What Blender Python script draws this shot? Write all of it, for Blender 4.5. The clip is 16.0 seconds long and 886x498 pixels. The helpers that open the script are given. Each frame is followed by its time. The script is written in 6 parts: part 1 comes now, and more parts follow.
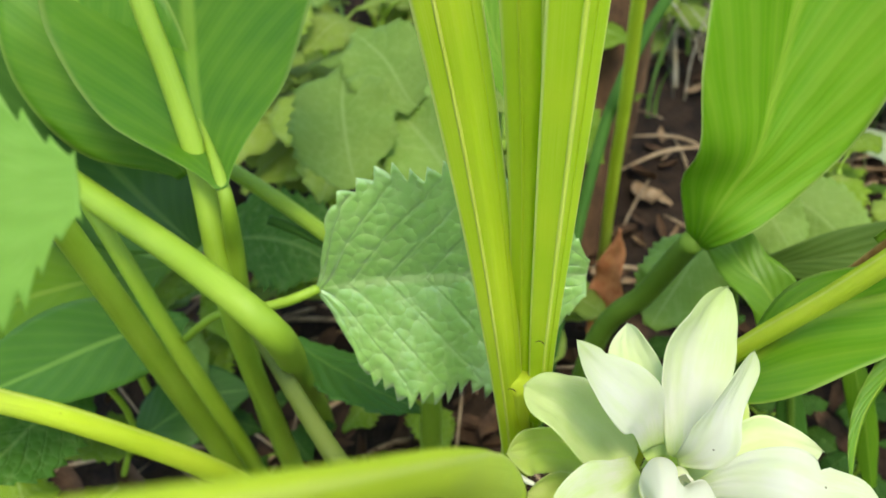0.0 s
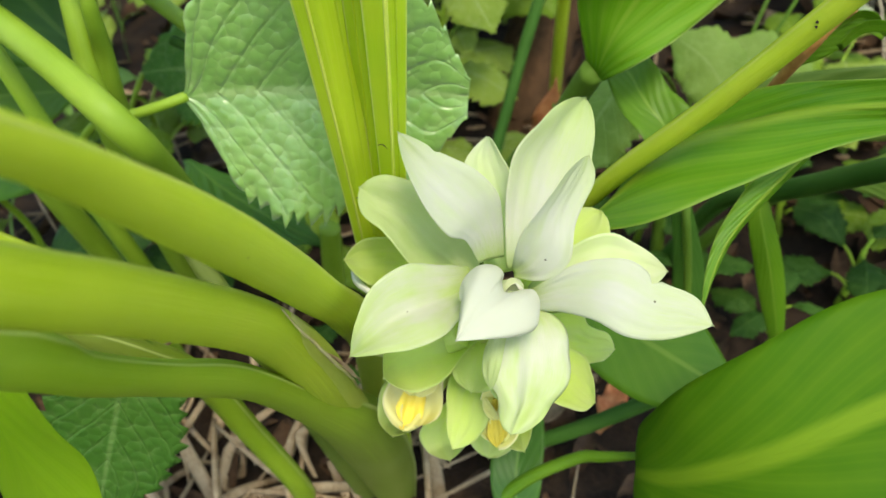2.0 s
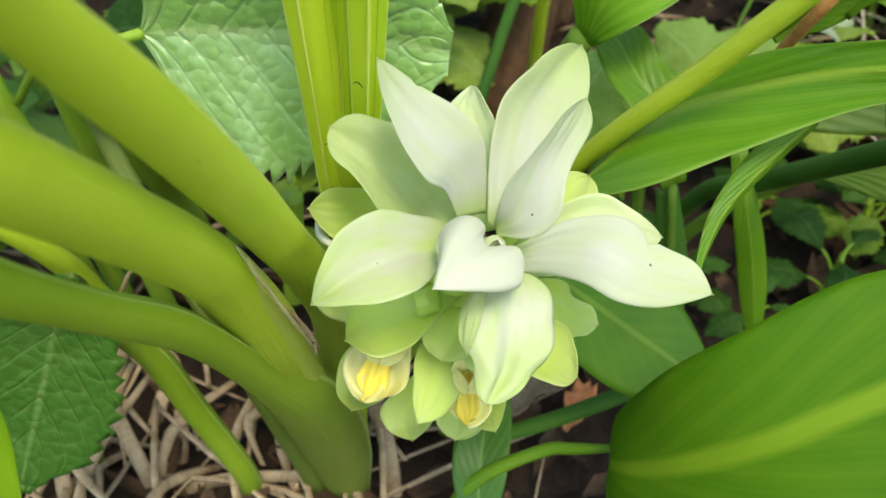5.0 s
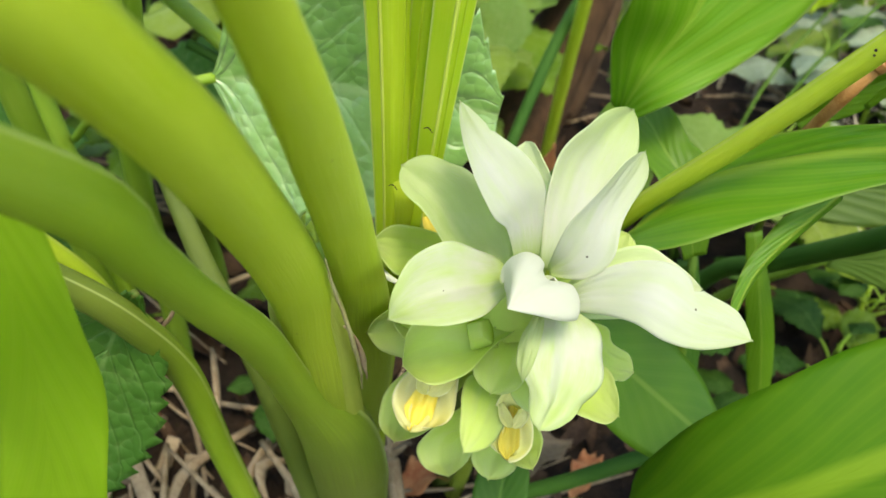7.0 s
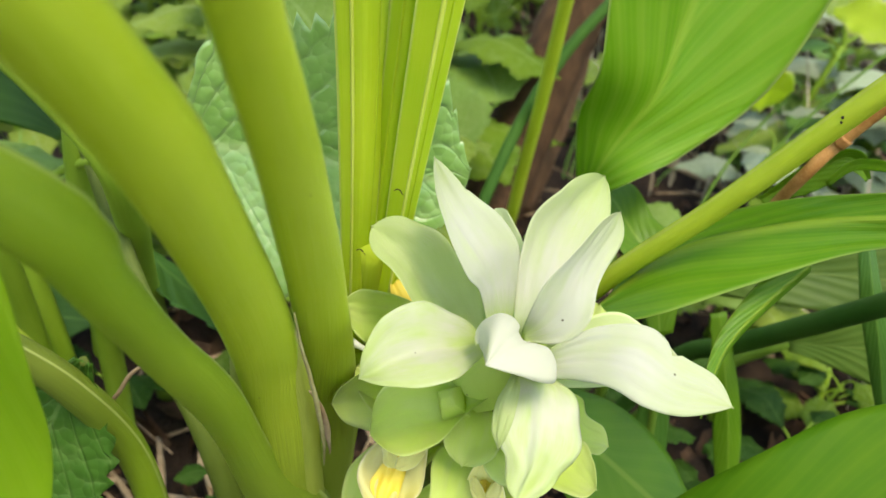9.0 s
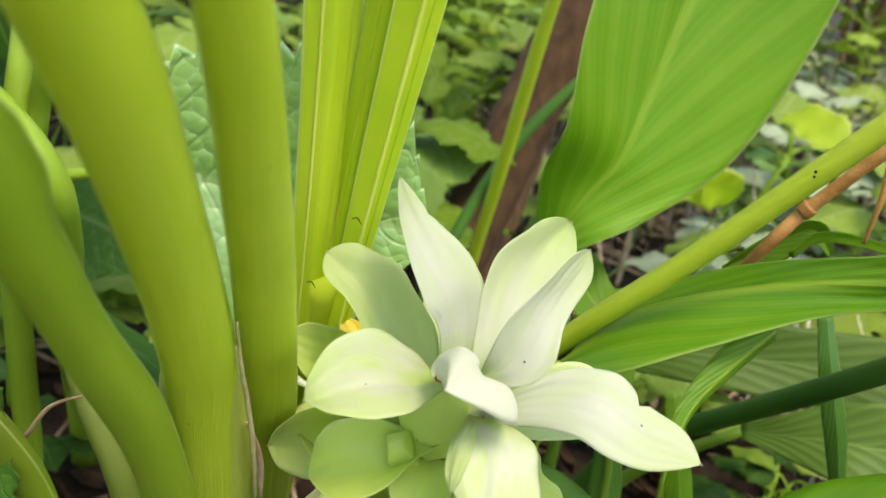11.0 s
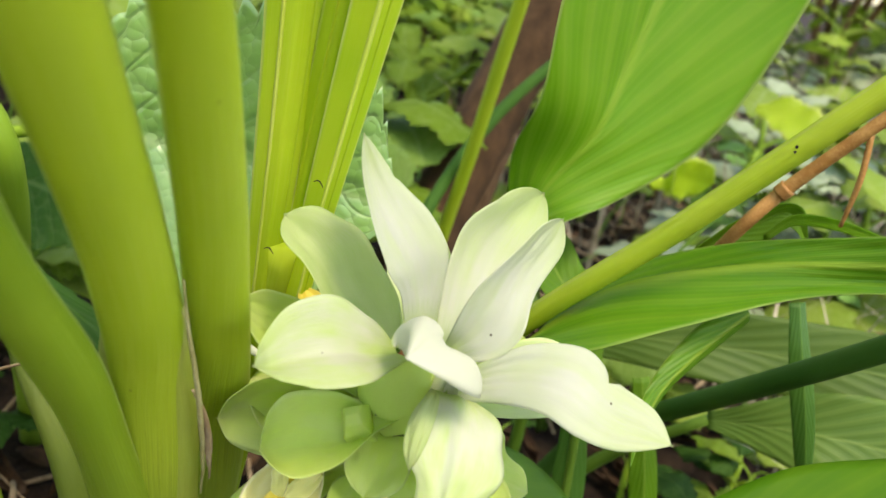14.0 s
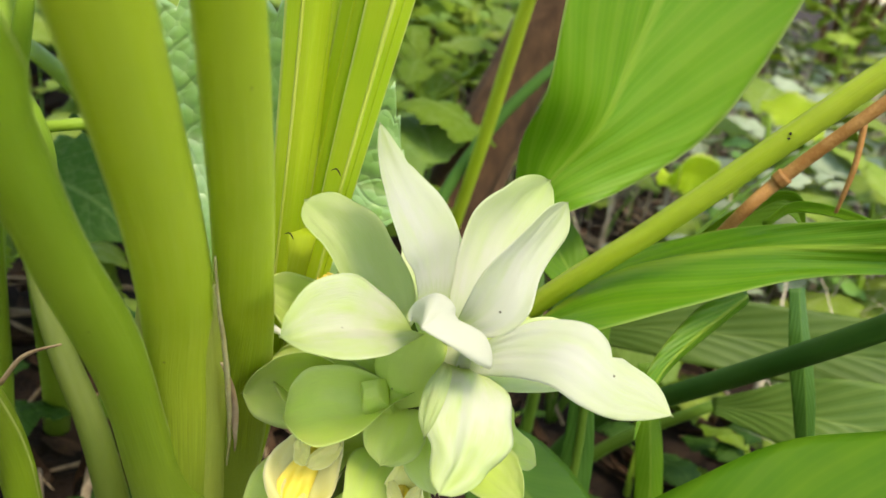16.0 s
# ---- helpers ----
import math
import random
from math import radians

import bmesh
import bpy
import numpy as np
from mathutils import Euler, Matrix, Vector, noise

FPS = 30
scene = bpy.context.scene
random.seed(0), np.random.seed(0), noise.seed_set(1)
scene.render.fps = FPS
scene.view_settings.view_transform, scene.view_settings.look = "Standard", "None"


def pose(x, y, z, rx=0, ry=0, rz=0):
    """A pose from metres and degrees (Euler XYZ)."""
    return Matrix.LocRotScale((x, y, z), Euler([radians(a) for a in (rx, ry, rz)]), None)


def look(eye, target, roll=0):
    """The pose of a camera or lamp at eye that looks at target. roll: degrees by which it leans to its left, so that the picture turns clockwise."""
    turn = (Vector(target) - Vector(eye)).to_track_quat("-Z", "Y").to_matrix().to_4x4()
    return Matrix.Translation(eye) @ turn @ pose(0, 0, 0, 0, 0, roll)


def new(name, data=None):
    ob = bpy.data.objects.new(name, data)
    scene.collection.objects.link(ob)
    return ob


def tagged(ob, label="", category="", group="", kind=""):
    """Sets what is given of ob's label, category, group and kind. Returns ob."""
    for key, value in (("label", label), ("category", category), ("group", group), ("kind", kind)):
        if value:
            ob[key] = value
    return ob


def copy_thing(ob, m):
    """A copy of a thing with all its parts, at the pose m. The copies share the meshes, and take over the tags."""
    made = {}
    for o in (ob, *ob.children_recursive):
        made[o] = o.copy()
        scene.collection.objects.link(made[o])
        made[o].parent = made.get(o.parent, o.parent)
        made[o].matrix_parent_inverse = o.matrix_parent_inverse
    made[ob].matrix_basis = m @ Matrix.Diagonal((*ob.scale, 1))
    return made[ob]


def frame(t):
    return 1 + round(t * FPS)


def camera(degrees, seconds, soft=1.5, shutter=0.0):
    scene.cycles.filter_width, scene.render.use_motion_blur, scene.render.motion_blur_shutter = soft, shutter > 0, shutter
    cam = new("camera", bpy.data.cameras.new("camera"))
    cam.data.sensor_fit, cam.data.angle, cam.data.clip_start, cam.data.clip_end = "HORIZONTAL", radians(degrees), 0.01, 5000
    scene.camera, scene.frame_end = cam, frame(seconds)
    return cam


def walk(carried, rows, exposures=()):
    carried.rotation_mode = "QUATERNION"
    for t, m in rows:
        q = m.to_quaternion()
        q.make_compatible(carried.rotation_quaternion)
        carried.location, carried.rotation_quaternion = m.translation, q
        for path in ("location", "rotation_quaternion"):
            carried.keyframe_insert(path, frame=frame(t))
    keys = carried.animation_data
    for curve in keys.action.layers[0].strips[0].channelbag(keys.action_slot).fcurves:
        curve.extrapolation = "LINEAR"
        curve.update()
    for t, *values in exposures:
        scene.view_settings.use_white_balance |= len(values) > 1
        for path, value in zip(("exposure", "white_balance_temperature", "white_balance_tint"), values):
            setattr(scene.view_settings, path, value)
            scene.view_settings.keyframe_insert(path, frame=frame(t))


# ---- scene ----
cam = camera(52.9, 16.0)
cam.data.dof.use_dof, cam.data.dof.focus_distance, cam.data.dof.aperture_fstop = True, 0.262, 17.0
PATH = [
    (0, (0.009, -0.009, 0.446), (-0.114, 1.608, -0.724), -6.0),
    (0.3, (0.027, -0.006, 0.44), (-0.111, 1.565, -0.79), -6.6),
    (0.6, (0.038, -0.008, 0.432), (-0.078, 1.522, -0.851), -5.9),
    (1, (0.053, -0.008, 0.422), (-0.054, 1.501, -0.887), -5.6),
    (1.5, (0.062, -0.016, 0.413), (-0.067, 1.47, -0.919), -5.5),
    (2, (0.064, -0.015, 0.411), (-0.094, 1.444, -0.948), -4.4),
    (2.5, (0.074, -0.003, 0.404), (-0.114, 1.416, -0.992), -4.3),
    (3, (0.071, 0.002, 0.399), (-0.055, 1.414, -1.012), -2.0),
    (3.2, (0.075, 0.008, 0.395), (-0.052, 1.418, -1.018), -2.8),
    (5.3, (0.054, -0.017, 0.379), (-0.008, 1.474, -0.952), 1.5),
    (5.5, (0.052, -0.023, 0.383), (-0.019, 1.469, -0.947), 2.3),
    (6, (0.046, -0.024, 0.374), (-0.018, 1.525, -0.89), 4.4),
    (6.5, (0.038, -0.033, 0.376), (-0.003, 1.576, -0.812), 5.7),
    (7, (0.034, -0.034, 0.375), (0.008, 1.589, -0.793), 5.5),
    (7.5, (0.026, -0.04, 0.376), (0.04, 1.601, -0.766), 6.1),
    (8, (0.023, -0.037, 0.375), (0.049, 1.623, -0.74), 5.7),
    (8.5, (0.028, -0.039, 0.37), (0.048, 1.642, -0.714), 6.2),
    (9, (0.029, -0.034, 0.359), (0.089, 1.72, -0.601), 7.5),
    (9.5, (0.032, -0.03, 0.34), (0.125, 1.792, -0.48), 8.9),
    (10, (0.032, -0.028, 0.336), (0.169, 1.816, -0.426), 11.8),
    (10.2, (0.03, -0.029, 0.335), (0.172, 1.826, -0.399), 11.4),
    (12.5, (0.027, -0.028, 0.327), (0.216, 1.828, -0.395), 14.2),
    (13, (0.029, -0.024, 0.324), (0.228, 1.83, -0.4), 14.2),
    (13.5, (0.031, -0.018, 0.324), (0.252, 1.834, -0.397), 14.5),
    (14, (0.031, -0.02, 0.322), (0.257, 1.828, -0.409), 14.5),
    (14.5, (0.028, -0.021, 0.321), (0.258, 1.825, -0.412), 14.7),
    (15, (0.028, -0.021, 0.325), (0.259, 1.823, -0.415), 14.4),
    (15.5, (0.028, -0.028, 0.323), (0.247, 1.821, -0.407), 14.2),
    (16, (0.03, -0.035, 0.322), (0.234, 1.816, -0.409), 13.9),
]
EXPOSURE = [(0.0, 2.08, 7500, 7), (0.5, 1.88, 7500, 7), (1.5, 1.90, 7700, 7), (3.2, 1.93, 7700, 7), (5.5, 1.95, 7600, 7), (7.0, 2.00, 7700, 8), (10.0, 1.99, 8000, 11), (16.0, 1.99, 8200, 12)]
walk(cam, [(t, look(eye, target, roll)) for t, eye, target, roll in PATH], EXPOSURE)
SKY, SUN = 0.125, 0.85

# world and sun
world = bpy.data.worlds.new("world")
scene.world = world
world.use_nodes = True
wn = world.node_tree
sky = wn.nodes.new("ShaderNodeTexSky")
sky.sky_type, sky.sun_disc = "NISHITA", False
SUN_ELEV, SUN_AZ = 64.0, 158.0          # degrees; azimuth from +y towards +x
sky.sun_elevation, sky.sun_rotation = radians(SUN_ELEV), radians(SUN_AZ)
wn.links.new(sky.outputs[0], wn.nodes["Background"].inputs[0])
wn.nodes["Background"].inputs[1].default_value = SKY
sun = new("sun", bpy.data.lights.new("sun", "SUN"))
sun.data.energy, sun.data.angle, sun.data.color = SUN, radians(16), (1.0, 0.96, 0.88)
sd = Vector((math.sin(radians(SUN_AZ)) * math.cos(radians(SUN_ELEV)), math.cos(radians(SUN_AZ)) * math.cos(radians(SUN_ELEV)), math.sin(radians(SUN_ELEV))))
sun.matrix_world = look(sd * 5, (0, 0, 0))


# ---------- materials ----------
def mix_rgb(nt, fac, a, b, mode="MIX"):
    m = nt.nodes.new("ShaderNodeMix")
    m.data_type, m.blend_type = "RGBA", mode
    for sock, val in ((0, fac), (6, a), (7, b)):
        if isinstance(val, bpy.types.NodeSocket):
            nt.links.new(val, m.inputs[sock])
        else:
            m.inputs[sock].default_value = val if sock == 0 else (*val[:3], 1)
    return m.outputs[2]


def mth(nt, op, a, b=0.0, c=0.0):
    m = nt.nodes.new("ShaderNodeMath")
    m.operation = op
    for i, v in enumerate((a, b, c)):
        if isinstance(v, bpy.types.NodeSocket):
            nt.links.new(v, m.inputs[i])
        else:
            m.inputs[i].default_value = v
    return m.outputs[0]


def ramp(nt, fac, lo, hi):
    m = nt.nodes.new("ShaderNodeMapRange")
    m.inputs[1].default_value, m.inputs[2].default_value = lo, hi
    nt.links.new(fac, m.inputs[0])
    return m.outputs[0]


def noise_of(nt, vec, scale, detail=3.0):
    n = nt.nodes.new("ShaderNodeTexNoise")
    n.inputs["Scale"].default_value, n.inputs["Detail"].default_value = scale, detail
    nt.links.new(vec, n.inputs["Vector"])
    return n.outputs["Fac"]


def scaled(nt, vec, s):
    m = nt.nodes.new("ShaderNodeMapping")
    m.inputs["Scale"].default_value = s
    nt.links.new(vec, m.inputs["Vector"])
    return m.outputs[0]


def tissue(name, col, col2, vein, transl=0.35, rough=0.45, veins="parallel", bump=0.3, tip=None, base=None, spots=0.0, tcol=None, rim=None, gloss=0.28, ribw=0.07, patch=None, vary=0.3, fuzz=0.0, rimw=0.88, coat=0.0, ridge=0.10):
    """Living plant tissue: veins run by the blade's own coordinates, light shines through."""
    m = bpy.data.materials.new(name)
    m.use_nodes = True
    nt = m.node_tree
    bsdf, out = nt.nodes["Principled BSDF"], nt.nodes["Material Output"]
    tc = nt.nodes.new("ShaderNodeTexCoord")
    uv, ob = tc.outputs["UV"], tc.outputs["Object"]
    sep = nt.nodes.new("ShaderNodeSeparateXYZ")
    nt.links.new(uv, sep.inputs[0])
    u = mth(nt, "ABSOLUTE", mth(nt, "MULTIPLY_ADD", sep.outputs[0], 2.0, -1.0))
    v = sep.outputs[1]
    big = noise_of(nt, ob, 28.0, 4.0)
    fine = noise_of(nt, scaled(nt, uv, (60.0, 5.0, 1.0)), 2.0, 3.0)
    spread = nt.nodes.new("ShaderNodeObjectInfo").outputs["Random"]
    c = mix_rgb(nt, ramp(nt, big, 0.35, 0.7), col, col2)
    if veins == "parallel":      # veins leave the midrib at a slant and run to the margin
        warp = mth(nt, "MULTIPLY", noise_of(nt, ob, 20.0), 0.9)
        ph = mth(nt, "ADD", mth(nt, "MULTIPLY_ADD", v, 34.0, warp), mth(nt, "MULTIPLY", mth(nt, "POWER", u, 0.8), -13.0))
        wave = mth(nt, "MULTIPLY_ADD", mth(nt, "SINE", mth(nt, "MULTIPLY", ph, 6.283)), 0.5, 0.5)
        wave2 = mth(nt, "MULTIPLY_ADD", mth(nt, "SINE", mth(nt, "MULTIPLY", ph, 1.7)), 0.5, 0.5)
        relief = mth(nt, "ADD", mth(nt, "MULTIPLY", wave, 0.12), mth(nt, "MULTIPLY", wave2, 0.6))
        c = mix_rgb(nt, mth(nt, "MULTIPLY", mth(nt, "POWER", wave2, 2.0), ridge), c, vein)
        c = mix_rgb(nt, mth(nt, "MULTIPLY", mth(nt, "POWER", wave, 3.0), 0.5 * ridge), c, vein)
        rib = ramp(nt, u, ribw, ribw * 0.4)
        c = mix_rgb(nt, mth(nt, "MULTIPLY", rib, 0.7), c, vein)
    elif veins == "quilt":       # net of side veins with raised cells between them
        warp = mth(nt, "MULTIPLY", noise_of(nt, ob, 40.0), 0.3)
        ph = mth(nt, "ADD", mth(nt, "MULTIPLY_ADD", v, 7.0, warp), mth(nt, "MULTIPLY", u, -2.6))
        lat = mth(nt, "ABSOLUTE", mth(nt, "SINE", mth(nt, "MULTIPLY", ph, 3.1416)))
        vor = nt.nodes.new("ShaderNodeTexVoronoi")
        vor.inputs["Scale"].default_value = 230.0
        nt.links.new(ob, vor.inputs["Vector"])
        cell = mth(nt, "SUBTRACT", 1.0, mth(nt, "POWER", vor.outputs["Distance"], 2.0))
        relief = mth(nt, "ADD", mth(nt, "MULTIPLY", ramp(nt, lat, 0.0, 0.3), 0.35), mth(nt, "MULTIPLY", cell, 0.8))
        c = mix_rgb(nt, mth(nt, "MULTIPLY", ramp(nt, lat, 0.14, 0.02), 0.40), c, vein)
        c = mix_rgb(nt, mth(nt, "MULTIPLY", ramp(nt, cell, 0.75, 0.4), 0.3), c, vein)
        c = mix_rgb(nt, mth(nt, "MULTIPLY", ramp(nt, u, 0.06, 0.02), 0.8), c, vein)
    else:                        # fine streaks along the length
        relief = mth(nt, "ADD", fine, mth(nt, "MULTIPLY", big, 0.6))
        c = mix_rgb(nt, mth(nt, "MULTIPLY", ramp(nt, fine, 0.45, 0.75), 0.35), c, vein)
    if patch:                    # soft streaky flush of another colour
        flush = noise_of(nt, scaled(nt, uv, (3.6, 1.5, 1.0)), 1.0, 3.0)
        flush = mth(nt, "ADD", mth(nt, "MULTIPLY", flush, 0.6), mth(nt, "MULTIPLY", noise_of(nt, ob, 70.0), 0.4))
        c = mix_rgb(nt, mth(nt, "MULTIPLY", ramp(nt, flush, 0.43, 0.60), patch[1]), c, patch[0])
    if tip:
        edge = mth(nt, "ADD", v, mth(nt, "MULTIPLY_ADD", fine, 0.45, -0.22))
        c = mix_rgb(nt, mth(nt, "MULTIPLY", ramp(nt, edge, tip[1], tip[2]), tip[3]), c, tip[0])
    if base:
        edge = mth(nt, "ADD", v, mth(nt, "MULTIPLY_ADD", fine, 0.3, -0.15))
        c = mix_rgb(nt, mth(nt, "MULTIPLY", ramp(nt, edge, base[1], base[2]), base[3]), c, base[0])
    if spots:
        vor = nt.nodes.new("ShaderNodeTexVoronoi")
        vor.inputs["Scale"].default_value = 120.0
        nt.links.new(ob, vor.inputs["Vector"])
        few = nt.nodes.new("ShaderNodeSeparateColor")
        nt.links.new(vor.outputs["Color"], few.inputs[0])
        dot = mth(nt, "MULTIPLY", ramp(nt, vor.outputs["Distance"], 0.055, 0.035), mth(nt, "GREATER_THAN", few.outputs[0], 0.72))
        c = mix_rgb(nt, mth(nt, "MULTIPLY", dot, spots), c, (0.05, 0.035, 0.01))
    if rim:                      # thin pale margin
        c = mix_rgb(nt, mth(nt, "MULTIPLY", ramp(nt, u, rimw, 0.25 * rimw + 0.75), rim[1]), c, rim[0])
    hs = nt.nodes.new("ShaderNodeHueSaturation")
    nt.links.new(mth(nt, "MULTIPLY_ADD", spread, vary, 1.0 - vary / 2), hs.inputs["Value"])
    nt.links.new(c, hs.inputs["Color"])
    c = hs.outputs[0]
    nt.links.new(c, bsdf.inputs["Base Color"])
    nt.links.new(mth(nt, "MULTIPLY_ADD", big, 0.25, rough - 0.12), bsdf.inputs["Roughness"])
    bsdf.inputs["Specular IOR Level"].default_value = gloss
    bsdf.inputs["Sheen Weight"].default_value = fuzz
    bsdf.inputs["Coat Weight"].default_value, bsdf.inputs["Coat Roughness"].default_value = coat, 0.38
    bsdf.inputs["Coat IOR"].default_value = 2.0
    bp = nt.nodes.new("ShaderNodeBump")
    bp.inputs["Strength"].default_value, bp.inputs["Distance"].default_value = bump, 0.0013 if veins == "quilt" else 0.0008
    nt.links.new(relief, bp.inputs["Height"])
    nt.links.new(bp.outputs[0], bsdf.inputs["Normal"])
    tr = nt.nodes.new("ShaderNodeBsdfTranslucent")
    nt.links.new(mix_rgb(nt, 1.0, c, tcol or (1.0, 1.0, 0.55), "MULTIPLY"), tr.inputs["Color"])
    nt.links.new(bp.outputs[0], tr.inputs["Normal"])
    ms = nt.nodes.new("ShaderNodeMixShader")
    ms.inputs[0].default_value = transl
    nt.links.new(bsdf.outputs[0], ms.inputs[1])
    nt.links.new(tr.outputs[0], ms.inputs[2])
    nt.links.new(ms.outputs[0], out.inputs[0])
    return m


def matter(name, col, col2, rough=0.8, scale=60.0, bump=0.5, stretch=(1, 1, 1), dist=0.001):
    """Dead or solid matter: two-scale mottling with relief."""
    m = bpy.data.materials.new(name)
    m.use_nodes = True
    nt = m.node_tree
    bsdf = nt.nodes["Principled BSDF"]
    ob = scaled(nt, nt.nodes.new("ShaderNodeTexCoord").outputs["Object"], stretch)
    a, b = noise_of(nt, ob, scale, 5.0), noise_of(nt, ob, scale * 7, 4.0)
    f = mth(nt, "ADD", mth(nt, "MULTIPLY", a, 0.65), mth(nt, "MULTIPLY", b, 0.35))
    c = mix_rgb(nt, ramp(nt, f, 0.38, 0.62), col, col2)
    hs = nt.nodes.new("ShaderNodeHueSaturation")
    nt.links.new(mth(nt, "MULTIPLY_ADD", nt.nodes.new("ShaderNodeObjectInfo").outputs["Random"], 0.5, 0.75), hs.inputs["Value"])
    nt.links.new(c, hs.inputs["Color"])
    nt.links.new(hs.outputs[0], bsdf.inputs["Base Color"])
    bsdf.inputs["Roughness"].default_value = rough
    bsdf.inputs["Specular IOR Level"].default_value = 0.25
    bp = nt.nodes.new("ShaderNodeBump")
    bp.inputs["Strength"].default_value, bp.inputs["Distance"].default_value = bump, dist
    nt.links.new(f, bp.inputs["Height"])
    nt.links.new(bp.outputs[0], bsdf.inputs["Normal"])
    return m


GREEN = tissue("leaf_bright", (0.145, 0.365, 0.013), (0.18, 0.405, 0.018), (0.30, 0.49, 0.05), 0.48, 0.40, bump=0.6, rim=((0.46, 0.55, 0.2), 0.7), rimw=0.965, ridge=0.34)
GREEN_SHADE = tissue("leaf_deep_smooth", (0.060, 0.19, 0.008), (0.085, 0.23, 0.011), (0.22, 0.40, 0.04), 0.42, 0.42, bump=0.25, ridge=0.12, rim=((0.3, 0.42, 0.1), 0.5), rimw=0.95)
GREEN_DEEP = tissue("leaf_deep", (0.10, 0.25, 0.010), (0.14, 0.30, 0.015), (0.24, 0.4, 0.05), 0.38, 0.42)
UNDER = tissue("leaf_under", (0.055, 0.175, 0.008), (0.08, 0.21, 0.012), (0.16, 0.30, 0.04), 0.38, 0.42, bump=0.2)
# leaf green darkened so that the colour itself carries the shade
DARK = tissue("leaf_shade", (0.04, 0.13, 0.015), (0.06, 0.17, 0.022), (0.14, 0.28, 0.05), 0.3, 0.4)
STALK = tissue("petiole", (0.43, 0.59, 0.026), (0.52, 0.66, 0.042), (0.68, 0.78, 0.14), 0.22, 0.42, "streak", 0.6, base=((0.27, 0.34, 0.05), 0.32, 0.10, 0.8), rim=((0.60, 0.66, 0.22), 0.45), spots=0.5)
SHEATH = tissue("sheath", (0.36, 0.43, 0.055), (0.30, 0.37, 0.05), (0.50, 0.53, 0.16), 0.10, 0.5, "streak", 0.6, base=((0.46, 0.44, 0.17), 0.10, 0.0, 0.8), tip=((0.22, 0.27, 0.045), 0.45, 1.0, 0.8), spots=0.7)
NEAR = tissue("leaf_mint", (0.14, 0.32, 0.040), (0.18, 0.37, 0.055), (0.24, 0.42, 0.09), 0.35, 0.5, "streak", 0.05)
# darker copy of STALK: the outer petiole's shade is mixed into its colour
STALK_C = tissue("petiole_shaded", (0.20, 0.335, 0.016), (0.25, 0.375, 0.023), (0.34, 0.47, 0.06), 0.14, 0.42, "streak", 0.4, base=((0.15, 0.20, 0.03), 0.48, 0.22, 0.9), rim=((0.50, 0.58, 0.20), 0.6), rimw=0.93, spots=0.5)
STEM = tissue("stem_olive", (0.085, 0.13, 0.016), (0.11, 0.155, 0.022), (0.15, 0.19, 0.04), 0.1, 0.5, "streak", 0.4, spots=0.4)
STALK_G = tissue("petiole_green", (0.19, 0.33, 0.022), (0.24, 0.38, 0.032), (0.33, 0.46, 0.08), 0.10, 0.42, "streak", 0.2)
# STALK_G darkened, standing in for the shade low among the leaves
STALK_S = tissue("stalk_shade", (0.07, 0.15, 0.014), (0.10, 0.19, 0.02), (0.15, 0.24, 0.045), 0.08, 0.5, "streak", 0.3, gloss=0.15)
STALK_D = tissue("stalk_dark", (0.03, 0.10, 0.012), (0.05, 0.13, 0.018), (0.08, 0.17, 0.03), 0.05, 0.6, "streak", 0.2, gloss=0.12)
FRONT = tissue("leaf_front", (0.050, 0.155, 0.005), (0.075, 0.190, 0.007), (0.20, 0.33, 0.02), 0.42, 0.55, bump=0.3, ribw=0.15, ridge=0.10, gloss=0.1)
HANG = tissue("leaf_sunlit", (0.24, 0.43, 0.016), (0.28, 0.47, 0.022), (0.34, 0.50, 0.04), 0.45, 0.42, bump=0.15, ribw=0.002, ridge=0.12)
GREEN_RIB = tissue("leaf_broad_midrib", (0.085, 0.255, 0.009), (0.118, 0.30, 0.013), (0.32, 0.47, 0.05), 0.38, 0.40, bump=0.4, ribw=0.18, ridge=0.16, rim=((0.34, 0.46, 0.1), 0.5), rimw=0.94)
RIBBED = tissue("leaf_pale_ribbed", (0.07, 0.15, 0.016), (0.10, 0.19, 0.024), (0.17, 0.27, 0.055), 0.35, 0.5, bump=0.5, ridge=0.35, ribw=0.05)
SOFT = tissue("leaf_soft_pale", (0.19, 0.34, 0.05), (0.25, 0.40, 0.075), (0.30, 0.45, 0.12), 0.4, 0.6, "quilt", 0.35)
SHOOT = tissue("shoot_yellow", (0.46, 0.64, 0.03), (0.56, 0.69, 0.04), (0.70, 0.76, 0.18), 0.5, 0.38, "streak", 0.3, spots=0.6, rim=((0.74, 0.78, 0.3), 0.8), rimw=0.9, ribw=0.1)
LINE = tissue("fold_pale", (0.55, 0.66, 0.08), (0.62, 0.70, 0.14), (0.68, 0.73, 0.22), 0.3, 0.4, "streak", 0.2)
SHOOT_G = tissue("shoot_green", (0.45, 0.63, 0.026), (0.50, 0.66, 0.034), (0.48, 0.62, 0.10), 0.45, 0.38, "streak", 0.3, rim=((0.66, 0.72, 0.22), 0.8), rimw=0.82)
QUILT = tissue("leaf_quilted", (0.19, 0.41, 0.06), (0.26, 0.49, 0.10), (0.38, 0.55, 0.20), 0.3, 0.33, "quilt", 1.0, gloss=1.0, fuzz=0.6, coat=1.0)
# QUILT again, with the shade among the stalks painted into its green
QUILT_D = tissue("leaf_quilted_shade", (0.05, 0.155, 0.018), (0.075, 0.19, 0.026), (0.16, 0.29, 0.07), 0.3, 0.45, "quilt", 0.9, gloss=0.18)
